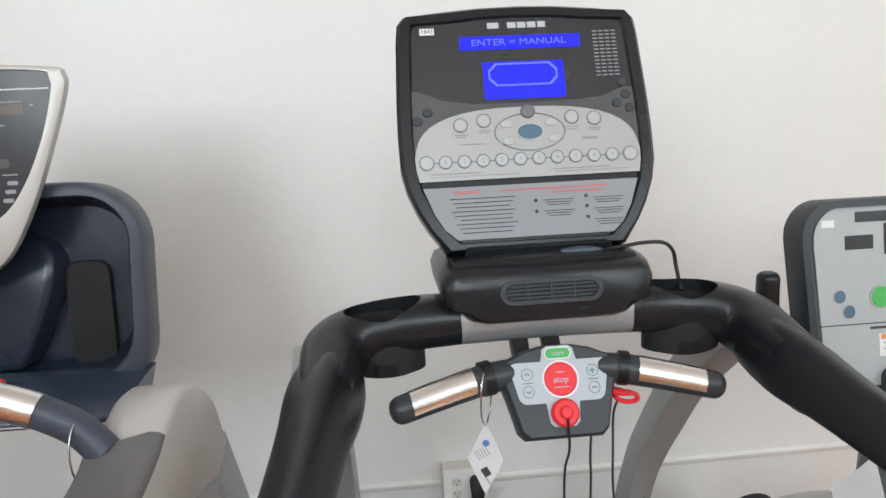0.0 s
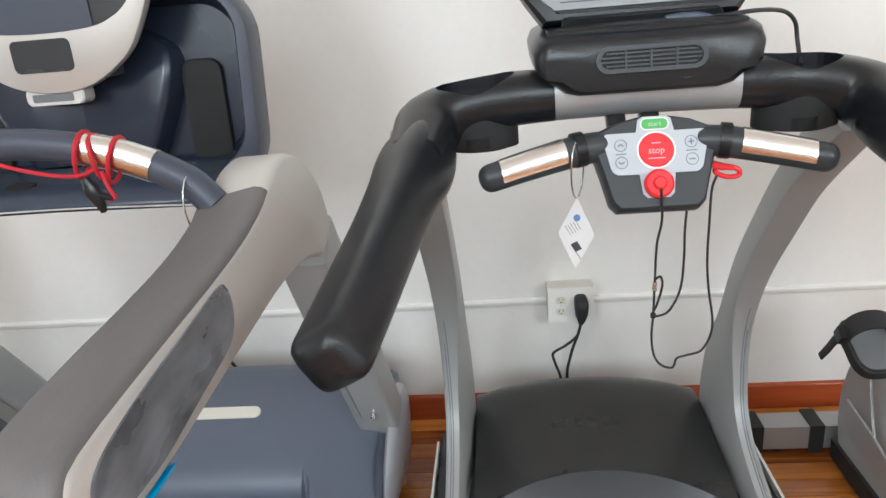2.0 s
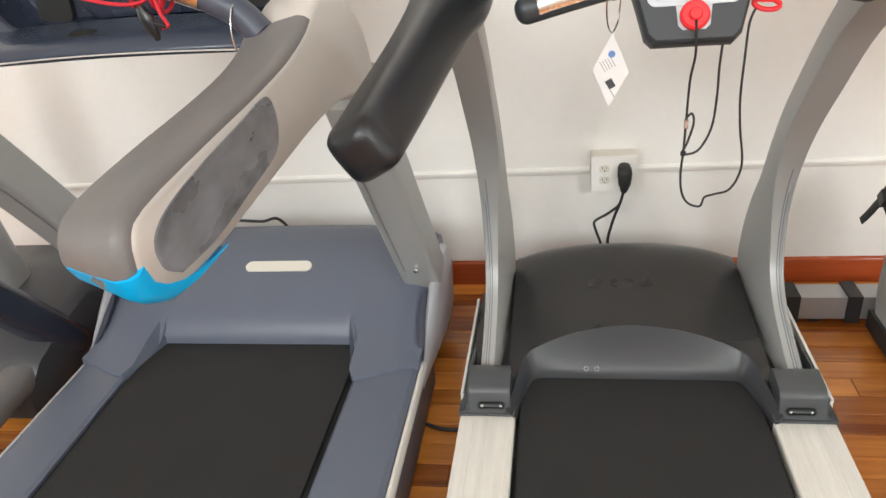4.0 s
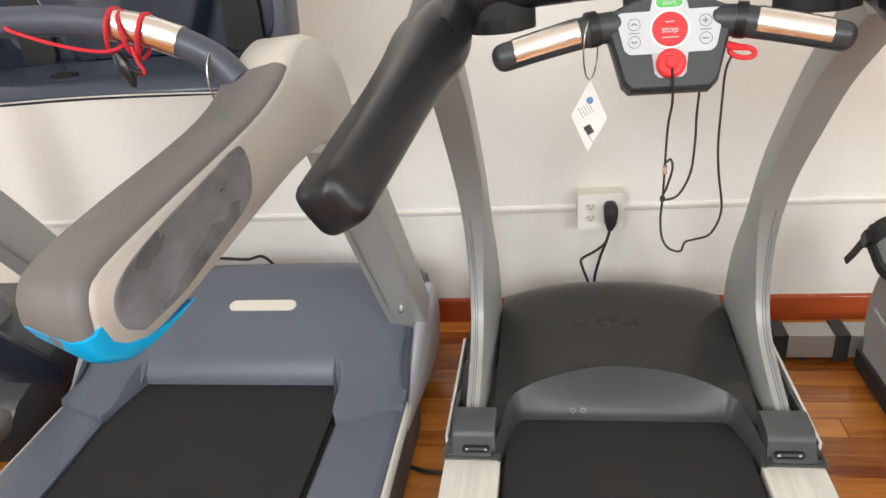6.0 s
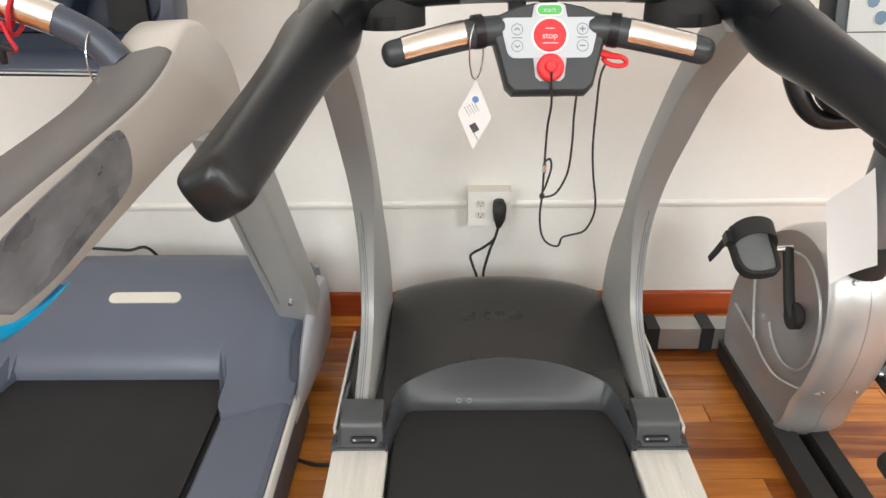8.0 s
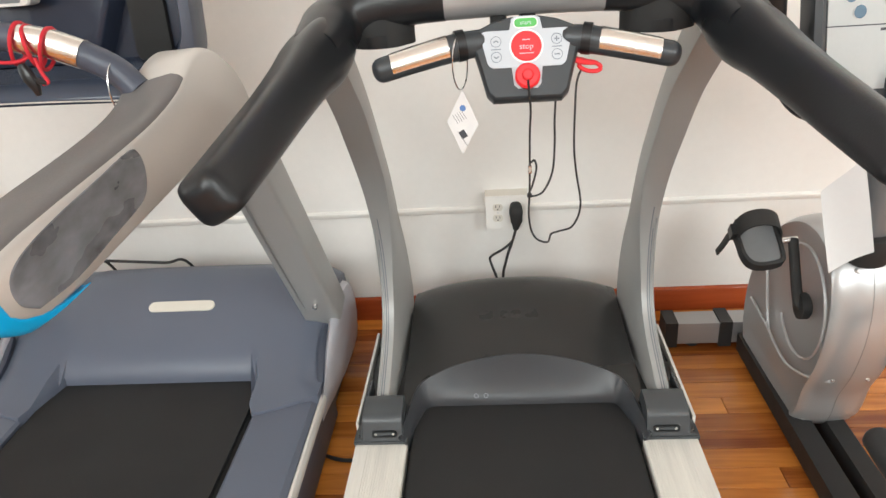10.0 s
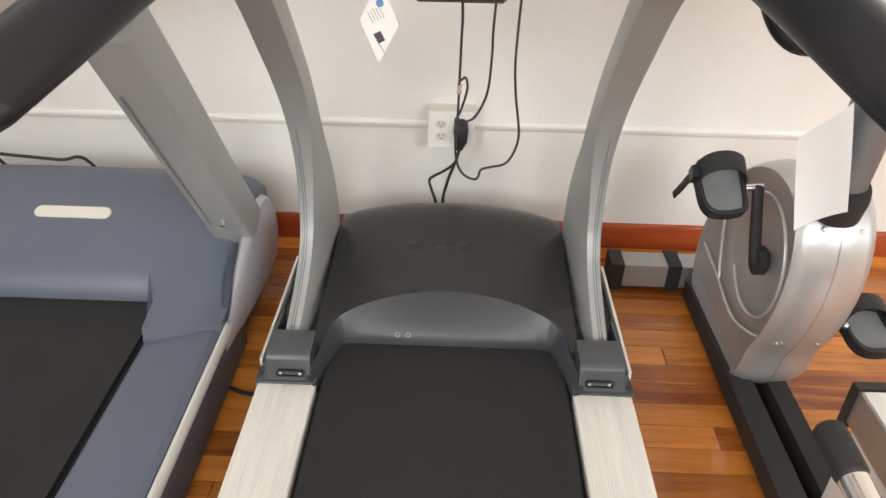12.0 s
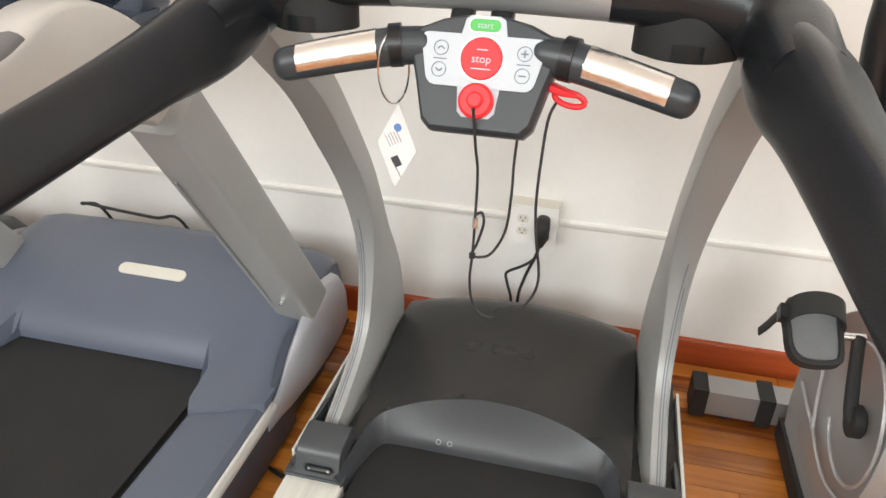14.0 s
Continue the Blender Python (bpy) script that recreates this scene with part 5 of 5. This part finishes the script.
# ---- the exercise bike ----
def exercise_bike():
    bk = thing("exercise_bike", "silver exercise bike with grey console, strapped pedals and seat rail", "exercise bike", (0.79, 0, 0))
    X = 0.79
    # shroud: side outline in y, z, swelling across x
    outline = spline([(0.190, 0.045), (0.150, 0.105), (0.130, 0.190), (0.090, 0.275), (0.062, 0.385), (0.062, 0.490), (0.095, 0.580), (0.165, 0.632), (0.270, 0.632), (0.380, 0.585), (0.480, 0.500), (0.560, 0.390), (0.610, 0.270), (0.620, 0.150), (0.600, 0.060)], 4)
    c = (0.33, 0.34)
    rings = []
    for x, k in ((-0.072, 0.84), (-0.086, 0.90), (-0.088, 0.925), (-0.080, 0.955), (-0.060, 0.985), (-0.030, 1.0), (-0.002, 1.004), (0.002, 1.004), (0.030, 1.0), (0.060, 0.985), (0.080, 0.955), (0.088, 0.925), (0.086, 0.90), (0.072, 0.84)):
        rings.append([(x * 0.95 + 0.015, c[0] + (y - c[0]) * k, max(0.055, c[1] + (z - c[1]) * k)) for y, z in outline])
    sh = part("shroud", loft(rings), BIKESILVER, bk, "silver metallic plastic flywheel shroud", sharp=50)
    seam = [(0.015, c[0] + (y - c[0]) * 1.006, c[1] + (z - c[1]) * 1.006) for y, z in outline[2:34]]
    part("seam", cord(seam, 0.0009, 5, 1), SILVER, sh)
    ring = [(-0.070 - 0.0015, 0.225 + 0.135 * math.cos(a), 0.415 + 0.150 * math.sin(a)) for a in [radians(q) for q in range(60, 330, 10)]]
    part("disc_rim", cord(ring, 0.0042, 8, 1), BIKESILVER, sh)
    sw = [(-0.066, 0.56, 0.235), (-0.0695, 0.48, 0.232), (-0.0695, 0.40, 0.222), (-0.0695, 0.33, 0.205), (-0.0690, 0.25, 0.203), (-0.062, 0.175, 0.225), (-0.045, 0.118, 0.247), (-0.026, 0.098, 0.256)]
    part("swage_line", cord(sw, 0.0042, 8, 4), BIKESILVER, sh)
    part("swage_line", cord([(-0.066, 0.50, 0.47), (-0.0695, 0.46, 0.38), (-0.0695, 0.43, 0.29), (-0.0695, 0.40, 0.222)], 0.0045, 8, 4), BIKESILVER, sh)
    for x, y, z in ((-0.046, 0.152, 0.204), (-0.022, 0.100, 0.262), (0.060, 0.100, 0.262), (-0.042, 0.170, 0.088), (0.066, 0.170, 0.088), (-0.022, 0.090, 0.572), (0.056, 0.093, 0.566)):
        part("screw", disc(0.0055, -0.012, 0.003, 0, 0, facing((x, y - 0.003, z), (1, 0, 0), (0, 0.35, 1)), 14, 0.002), STEEL, sh)
    # post, collar and paper
    part("collar", sweep([(0.005, 0.135, 0.600, 0.052, 0.060), (0.004, 0.118, 0.650, 0.050, 0.058), (0.003, 0.112, 0.668, 0.045, 0.052)], 20, 2.4, up=(0, 1, 0.2), straight=True), RUBBER, bk, "black rubber post collar")
    part("post", sweep([(0.004, 0.130, 0.62, 0.041, 0.046), (0.006, 0.115, 0.80, 0.041, 0.046), (0.008, 0.100, 0.95, 0.041, 0.046), (0.008, 0.095, 1.01, 0.040, 0.044)], 20, 2.6, up=(0, 1, 0.2), steps=3), POST, bk, "dark silver sloping post", sharp=50)
    part("post_socket", sweep([(0.008, 0.102, 0.875, 0.050, 0.054), (0.008, 0.095, 0.925, 0.058, 0.060), (0.008, 0.09, 0.985, 0.078, 0.064)], 20, 2.8, up=(0, 1, 0.2), steps=3), RUBBER, bk, "black plastic socket under the console")
    for s in (-1, 1):
        horn = [(-0.287 * s, 0.070, 1.222, 0.021, 0.021), (-0.284 * s, 0.075, 1.17, 0.021, 0.021), (-0.266 * s, 0.092, 1.08, 0.021, 0.021), (-0.240 * s, 0.075, 1.00, 0.020, 0.020), (-0.195 * s, 0.070, 0.955, 0.018, 0.018), (-0.12 * s, 0.08, 0.950, 0.018, 0.018), (0.0, 0.09, 0.955, 0.018, 0.018)]
        part("handlebar", sweep(horn, 18, 2.2, up=(0, 1, 0), steps=5, ends=0.012), FOAM, bk, "black foam-covered handlebar horn")
    # console
    C = facing((-0.006, 0.012, 0.968), (1, 0.0, 0), (0, 0.12, 1)) @ Matrix.Diagonal((0.92, 1.0, 1, 1))
    def flat(o, z):
        return [(x, y, z) for x, y in o]
    o = [(x * (1 - 0.11 * (0.2 - y) / 0.4), y + 0.198 + 0.014 * (1 - (x / 0.26) ** 2) * (y > 0)) for x, y in rounded(0.51, 0.395, 0.070, 0, 0, 8)]
    i = [(x * 0.86, 0.20 + (y - 0.20) * 0.86 + 0.012) for x, y in o]
    bm = loft([flat([(x * 0.9, 0.2 + (y - 0.2) * 0.9) for x, y in o], -0.085), flat(o, -0.06), flat(o, -0.012), flat([(x * 0.985, 0.2 + (y - 0.2) * 0.985) for x, y in o], 0.0), flat([(x * 0.92, 0.2 + (y - 0.2) * 0.92) for x, y in o], 0.0), flat([(x * 1.02, y) for x, y in i], -0.010), flat(i, -0.014)])
    bmesh.ops.transform(bm, matrix=C, verts=bm.verts)
    con = part("console", bm, MODULE, bk, "dark grey console with pale key panel", sharp=38)
    fc = part("key_panel", plate(i, -0.016, -0.011, C), material("pale_green_grey_overlay", (0.42, 0.44, 0.44), 0.36, vary=0.03), con, "pale grey key panel")
    F = C @ pose(-0.012, 0.026, -0.011)
    part("sticker", plate(rounded(0.028, 0.014, 0.001, -0.172, 0.330), 0, 0.0008, F), WHITE, fc)
    for x, y, w, h in ((-0.075, 0.340, 0.075, 0.020), (-0.105, 0.292, 0.062, 0.027), (-0.02, 0.296, 0.06, 0.06)):
        part("display_window", plate(rounded(w, h, 0.002, x, y), 0, 0.0012, F), FACE, fc)
    for x, y in ((-0.150, 0.190), (-0.130, 0.160)):
        part("key", disc(0.0125, 0, 0.0022, x, y, F, 20, 0.001), LENS, fc, "blue arrow key")
        part("key_rim", ring_plate(oval(0.028, 0.028, x, y), oval(0.025, 0.025, x, y), 0, 0.0016, F), KEYCAP, fc)
    part("start_key", disc(0.021, 0, 0.003, -0.060, 0.185, F, 26, 0.001), GREEN, fc, "round green key")
    part("start_rim", ring_plate(oval(0.048, 0.048, -0.060, 0.185), oval(0.042, 0.042, -0.060, 0.185), 0, 0.002, F), KEYCAP, fc)
    part("panel_line", lines([(-0.06, 0.135, 0.27, 0.0022), (-0.02, 0.126, 0.13, 0.005)], F), INK, fc)
    lab = part("warning_label", plate(rounded(0.13, 0.044, 0.001, 0.0, 0.092), 0, 0.0008, F), WHITE, fc, "white warning label with orange band")
    part("orange_band", lines([(-0.030, 0.108, 0.062, 0.010)], F @ pose(0, 0, 0.0008), 0.0004), ORANGE, lab)
    part("printed_lines", lines([(0.0, 0.096 - 0.006 * k, 0.115 - 0.01 * (k % 2), 0.0018) for k in range(4)] + [(0.034, 0.108, 0.05, 0.002)], F @ pose(0, 0, 0.0008), 0.0004), GREYPRINT, lab)
    tray = part("lower_tray", plate(rounded(0.30, 0.080, 0.02, 0.075, 0.034), -0.05, 0.022, C, None, 0.006), MODULE, con, "dark lower tray")
    part("tray_label", plate(rounded(0.25, 0.048, 0.012, 0.075, 0.038), 0.021, 0.0232, C), LABELP, tray)
    part("printed_lines", lines([(0.02, 0.050 - 0.007 * k, 0.06 - 0.008 * (k == 0), 0.0016) for k in range(4)], C @ pose(0, 0, 0.0232), 0.0004), GREYPRINT, tray)
    # cranks and pedals
    for s in (-1, 1):
        if s < 0:
            hub, end = (-0.074, 0.207, 0.412), (-0.098, 0.262, 0.572)
            ped = (-0.178, 0.265, 0.560)
        else:
            hub, end = (0.098, 0.205, 0.420), (0.118, 0.140, 0.285)
            ped = (0.188, 0.135, 0.270)
        cr = part("crank", sweep([(*hub, 0.011, 0.013), (hub[0] + 0.012 * s, hub[1] + (end[1] - hub[1]) * 0.12, hub[2] + (end[2] - hub[2]) * 0.1, 0.011, 0.013), (end[0], end[1] - (end[1] - hub[1]) * 0.15, end[2] - (end[2] - hub[2]) * 0.12, 0.010, 0.012), (*end, 0.010, 0.013)], 14, 3, up=(1, 0, 0), steps=4, ends=0.005), RUBBER, bk, "black crank arm")
        part("hub_cap", disc(0.034, -0.012, 0.012, 0, 0, facing(hub, (0, -s, 0), (0, 0, 1)), 24, 0.004), RUBBER, cr)
        part("spindle", sweep([(end[0] - 0.01 * s, end[1], end[2], 0.009, 0.009), (ped[0] - 0.05 * -s * -1, end[1], end[2] - 0.002, 0.008, 0.008)], 12, 2, up=(0, 0, 1), straight=True), STEEL, cr)
        tilt = 35 if s < 0 else 12
        Pm = pose(ped[0], ped[1], ped[2], tilt, 0, 0)
        pd = [(0.048, 0.070), (0.052, -0.035), (0.036, -0.060), (-0.020, -0.066), (-0.046, -0.045), (-0.054, 0.0), (-0.050, 0.070)]
        pd = [tuple(p) for p in spline([*pd, pd[0]], 3)[:-1]]
        pm = part("pedal", ring_plate(pd, [(x * 0.82, y * 0.84) for x, y in pd], -0.016, 0.014, Pm), RUBBER, bk, "black plastic pedal with foot strap", bevel=0.003)
        part("tread", plate([(x * 0.84, y * 0.86) for x, y in pd], -0.010, 0.006, Pm), SOLE, pm, "grey rubber pedal tread")
        rings = []
        for k in range(13):
            a = math.pi * k / 12
            x, z = 0.055 * math.cos(a), 0.004 + 0.055 * math.sin(a) ** 0.8
            rings.append([(x * q, y + 0.012 * math.sin(a), z * q2) for y, q, q2 in ((0.012, 1, 1), (0.058, 1, 1), (0.058, 0.93, 0.93), (0.012, 0.93, 0.93))])
        bm = loft(rings)
        bmesh.ops.transform(bm, matrix=Pm, verts=bm.verts)
        part("strap", bm, RUBBER, pm, "wide black rubber foot strap", sharp=40)
        bm = sweep([(-0.054, 0.036, 0.012, 0.011, 0.003), (-0.066, 0.034, -0.01, 0.011, 0.003), (-0.074, 0.028, -0.045, 0.011, 0.0025), (-0.084, 0.022, -0.075, 0.010, 0.0025)], 10, 4, up=(1, 0, 0), steps=3)
        bmesh.ops.transform(bm, matrix=Pm, verts=bm.verts)
        part("strap_end", bm, RUBBER, pm)
        part("buckle", box(-0.068, -0.050, 0.020, 0.052, -0.008, 0.022, None, Pm), BLACK, pm, bevel=0.002)
    # base
    for x0, x1 in ((-0.078, -0.020), (0.016, 0.064)):
        part("base_bar", box(x0, x1, -1.10, 0.60, 0.022, 0.080), RUBBER, bk, "black steel base bar", bevel=0.004)
    part("front_stabiliser", box(-0.285, 0.285, 0.635, 0.712, 0.022, 0.098), SILVER, bk, "silver front stabiliser bar", bevel=0.008)
    for s in (-1, 1):
        part("end_cap", box(min(0.258 * s, 0.298 * s), max(0.258 * s, 0.298 * s), 0.630, 0.717, 0.012, 0.103), RUBBER, bk, bevel=0.008)
        part("clamp", box(min(0.085 * s, 0.125 * s), max(0.085 * s, 0.125 * s), 0.628, 0.719, 0.012, 0.104), RUBBER, bk, bevel=0.005)
        part("foot", disc(0.022, 0.0, 0.015, 0.2 * s, 0.674), RUBBER, bk)
    part("rear_stabiliser", box(-0.25, 0.25, -1.14, -1.06, 0.0, 0.075), RUBBER, bk, bevel=0.008)
    # seat rail with slots, and the side handle of the seat
    rail = part("seat_rail", box(-0.033, 0.127, -1.0, -0.212, 0.335, 0.412), ALU, bk, "pale aluminium seat rail", bevel=0.005)
    part("rail_top", box(-0.030, 0.124, -0.995, -0.222, 0.4125, 0.4165), PEARL_L, rail)
    part("rail_cap", box(-0.038, 0.132, -0.216, -0.196, 0.320, 0.418), RUBBER, rail, "black rail end cap", bevel=0.005)
    part("slot_strip", box(0.040, 0.100, -0.99, -0.235, 0.4166, 0.4186), KEYCAP, rail)
    for k in range(14):
        part("slot", box(0.048, 0.092, -0.262 - 0.030 * k, -0.250 - 0.030 * k, 0.4180, 0.4194), INK, rail)
    part("rail_leg", box(-0.028, 0.122, -0.95, -0.235, 0.078, 0.336), PEARL_L, bk, "pale panel under the seat rail", bevel=0.01)
    # no opening is cut: a near-black oval paints the hole's shade
    part("leg_hole_shade", plate(oval(0.05, 0.075, 0, 0), -0.002, 0.003, facing((-0.029, -0.34, 0.24), (0, -1, 0), (0, 0, 1))), DARKHOLE, bk)
    hd = part("seat_handle", sweep([(-0.228, -0.484, 0.551, 0.0205, 0.0205), (-0.218, -0.65, 0.527, 0.0205, 0.0205), (-0.208, -0.90, 0.50, 0.0205, 0.0205), (-0.15, -1.03, 0.48, 0.0205, 0.0205), (0.04, -1.06, 0.45, 0.0205, 0.0205), (0.05, -0.99, 0.38, 0.0205, 0.0205)], 18, 2.2, steps=5), CHROME, bk, "bright steel seat handle")
    part("handle_cap", sweep([(-0.230, -0.456, 0.555, 0.023, 0.023), (-0.228, -0.49, 0.550, 0.0235, 0.0235), (-0.226, -0.522, 0.546, 0.0235, 0.0235)], 18, 2.2, straight=True, ends=0.012), RUBBER, hd, "black handle end cap")
    part("knob", sweep([(0.0, -0.43, 0.40, 0.03, 0.03), (-0.02, -0.43, 0.43, 0.034, 0.034), (-0.03, -0.43, 0.455, 0.03, 0.03)], 18, 2.4, up=(0, 1, 0), ends=0.01), RUBBER, bk, "black adjusting knob")
    return bk


exercise_bike()
pp = thing("paper_sheet", "white paper sheet hanging from the bike's post", "paper", (0.70, 0.0, 0.65))
rings = []
corners = [Vector(p) for p in ((0.676, 0.030, 0.600), (0.742, -0.010, 0.668), (0.640, 0.045, 0.785), (0.694, 0.015, 0.875))]
for k in range(9):
    u = k / 8
    row = []
    for v in (0, 0.25, 0.5, 0.75, 1):
        p = (corners[0] * (1 - u) + corners[1] * u) * (1 - v) + (corners[2] * (1 - u) + corners[3] * u) * v
        row.append(p + Vector((0, 0.008 * math.sin(3 * u + 2 * v), 0)) - Vector((0.70, 0.0, 0.65)))
    rings.append(row)
bm = loft(rings, closed=False)
bmesh.ops.solidify(bm, geom=bm.faces[:], thickness=0.0006)
part("sheet", bm, PAPER, pp)


# ---- the elliptical trainer at the far side ----
def elliptical(cx):
    el = thing("elliptical_trainer", "dark grey elliptical trainer with black foot arm and grey rails", "elliptical trainer", (cx, 0, 0))
    rings = []
    for y, z, w in ((0.10, 0.14, 0.24), (0.16, 0.22, 0.26), (0.30, 0.27, 0.27), (0.50, 0.30, 0.27), (0.70, 0.29, 0.26), (0.78, 0.20, 0.24)):
        rings.append([(-w, y, 0.03), (-w, y, z - 0.03), (-w + 0.03, y, z), (w - 0.03, y, z), (w, y, z - 0.03), (w, y, 0.03)])
    part("shroud", loft(rings), FASCIA, el, "dark grey plastic shroud", sharp=45, bevel=0.008)
    for s in (-1, 1):
        part("rail", sweep([(0.20 * s, -1.2, 0.10, 0.05, 0.04), (0.20 * s, -0.4, 0.12, 0.05, 0.04), (0.20 * s, 0.25, 0.16, 0.05, 0.04)], 20, 3, steps=3), TAUPE, el, "dark silver guide rail")
        part("foot_arm", sweep([(0.23 * s, -0.30, 0.80, 0.058, 0.056), (0.23 * s, -0.08, 0.665, 0.058, 0.056), (0.23 * s, 0.12, 0.435, 0.058, 0.056), (0.23 * s, 0.245, 0.270, 0.058, 0.056), (0.23 * s, 0.34, 0.14, 0.055, 0.054)], 24, 2.3, steps=4, ends=0.02), NAVY, el, "glossy dark navy foot arm")
        part("foot", disc(0.03, 0, 0.035, 0.2 * s, -1.1), RUBBER, el)
    part("mast", sweep([(0, 0.45, 0.26, 0.05, 0.06), (0, 0.38, 0.8, 0.045, 0.05), (0, 0.30, 1.35, 0.04, 0.045)], 18, 3, up=(0, 1, 0), steps=3), SILVER, el)
    part("console", sweep([(-0.14, 0.26, 1.40, 0.03, 0.09), (0, 0.25, 1.40, 0.035, 0.10), (0.14, 0.26, 1.40, 0.03, 0.09)], 16, 4, steps=3, ends=0.01), BLACK, el)
    return el


elliptical(-1.93)

# ---- outlet box, plug and cords ----
ob = thing("outlet_box", "white surface-mounted double outlet box on the wall", "outlet", (-0.010, Y1, 0.436))
part("box_body", box(-0.070, 0.070, -0.062, 0.0, -0.058, 0.058), CREAM, ob, bevel=0.005)
part("face_plate", box(-0.0705, 0.0705, -0.068, -0.061, -0.0585, 0.0585), TRIM, ob, bevel=0.004)
for cx in (-0.030, 0.030):
    for cz in (0.0195, -0.0195):
        F = facing((cx, -0.068, cz), (1, 0, 0), (0, 0, 1))
        rec = part("receptacle", plate([(x, max(-0.0125, min(0.0125, y))) for x, y in oval(0.034, 0.034, 0, 0, 20)], -0.002, 0.0016, F, None, 0.0006), CREAM, ob)
        for x, h in ((-0.0064, 0.0085), (0.0064, 0.0070)):
            part("blade_slot", lines([(x, 0.003, 0.0022, h)], F @ pose(0, 0, 0.0015), 0.0004), INK, rec)
        part("ground_slot", disc(0.0025, 0, 0.0004, 0, -0.007, F @ pose(0, 0, 0.0015), 10), INK, rec)
    part("screw", disc(0.003, 0, 0.001, cx, 0, facing((0, -0.068, 0), (1, 0, 0), (0, 0, 1)), 10), STEEL, ob)
pc = thing("power_cord", "black power cord plugged into the outlet", "power cord", (0.020, Y1 - 0.069, 0.436))
part("plug", sweep([(0.0, -0.001, 0.018, 0.021, 0.020), (0.0, -0.026, 0.018, 0.022, 0.022), (0, -0.034, 0.008, 0.019, 0.022), (0.0, -0.034, -0.018, 0.015, 0.018), (-0.002, -0.030, -0.045, 0.009, 0.010)], 18, 2.6, up=(1, 0, 0), steps=4, ends=0.006), RUBBER, pc, "black moulded angled plug")
part("plug_lower", sweep([(0.001, 0.0, -0.020, 0.020, 0.018), (0.001, -0.022, -0.021, 0.021, 0.020), (0.0, -0.030, -0.032, 0.012, 0.014)], 16, 2.6, up=(1, 0, 0), steps=3, ends=0.005), RUBBER, pc)
part("cord", cord([(-0.002, -0.030, -0.045), (-0.012, -0.030, -0.085), (-0.028, -0.03, -0.13), (-0.040, -0.035, -0.17), (-0.05, -0.04, -0.22), (-0.05, -0.06, -0.33), (-0.02, -0.03, -0.425), (0.05, 0.0, -0.4305)], 0.0048), CABLE, pc)
part("cord", cord([(-0.004, -0.028, -0.055), (-0.016, -0.026, -0.095), (-0.050, -0.026, -0.125), (-0.082, -0.03, -0.142), (-0.093, -0.034, -0.155), (-0.085, -0.04, -0.185), (-0.07, -0.045, -0.24), (-0.08, -0.05, -0.33), (-0.12, -0.03, -0.425), (-0.20, 0.0, -0.4305)], 0.0045), CABLE, pc)
cl = thing("power_cord", "black power cord looping up behind the slate-blue hood", "power cord", (-1.25, 0.70, 0.0))
part("cord", cord([(0.33, 0.04, 0.006), (0.25, 0.06, 0.1), (0.16, 0.03, 0.34), (0.10, -0.02, 0.372), (-0.02, -0.04, 0.392), (-0.12, -0.035, 0.397), (-0.15, -0.02, 0.385), (-0.12, 0.02, 0.36), (-0.1, 0.08, 0.2), (-0.1, 0.10, 0.006)], 0.005), CABLE, cl)
fl = thing("floor_cord", "black cable lying on the floor between the treadmills", "cable", (-0.5, 0.30, 0.0))
part("cord", cord([(-0.09, 0.52, 0.006), (-0.082, 0.32, 0.0055), (-0.100, 0.22, 0.0055), (-0.105, 0.06, 0.0055), (-0.092, -0.10, 0.0055), (-0.035, -0.16, 0.0055), (0.06, -0.17, 0.0055), (0.25, -0.12, 0.0055)], 0.0055), CABLE, fl)
# picture on the wall, of which the lower edge shows
pf = thing("picture_frame", "orange-brown wooden picture frame hanging on the wall", "picture frame", (-0.197, Y1, 2.307))
part("frame", ring_plate(rounded(0.385, 0.52, 0.002), rounded(0.325, 0.46, 0.002), 0.0, 0.026, facing((0, 0, 0), (1, 0, 0), (0, 0, 1))), FRAMEW, pf, bevel=0.003)
part("backing", box(-0.165, 0.165, -0.012, -0.002, -0.232, 0.232), PAPER, pf, "plain pale print")

# ---- floor ----
floor = structure("floor", box(X0, X1, Y0, Y1 + 0.02, -0.06, -0.012), GAP, "varnished orange-brown wooden plank floor")
rng = random.Random(11)
WIDE = 0.074


def plank_mesh(x0, x1, y0, y1):
    g, b = 0.0009, 0.0016
    bm = bmesh.new()
    loft([[(x0 + g, y0 + g, -0.012), (x1 - g, y0 + g, -0.012), (x1 - g, y1 - g, -0.012), (x0 + g, y1 - g, -0.012)],
          [(x0 + g, y0 + g, -b), (x1 - g, y0 + g, -b), (x1 - g, y1 - g, -b), (x0 + g, y1 - g, -b)],
          [(x0 + g + b, y0 + g + b, 0.0), (x1 - g - b, y0 + g + b, 0.0), (x1 - g - b, y1 - g - b, 0.0), (x0 + g + b, y1 - g - b, 0.0)]], bm)
    return bm


far = bmesh.new()
y = Y1 - 0.005
while y > Y0:
    lo = max(Y0, y - WIDE)
    x = X0 - rng.uniform(0, 1.0)
    while x < X1:
        n = x + rng.uniform(1.2, 2.8)
        a, b = max(x, X0), min(n, X1)
        if b - a > 0.05:
            if y > -0.75 and b > -2.4 and a < 2.2:
                part("plank", plank_mesh(a, b, lo, y), PLANK, floor)
            else:
                box(a + 0.001, b - 0.001, lo + 0.001, y - 0.001, -0.0115, 0.0, far)
        x = n
    y = lo
joined = part("plank_field", far, PLANK_FAR, floor)
tagged(joined, "varnished orange-brown planks", kind="stuff")
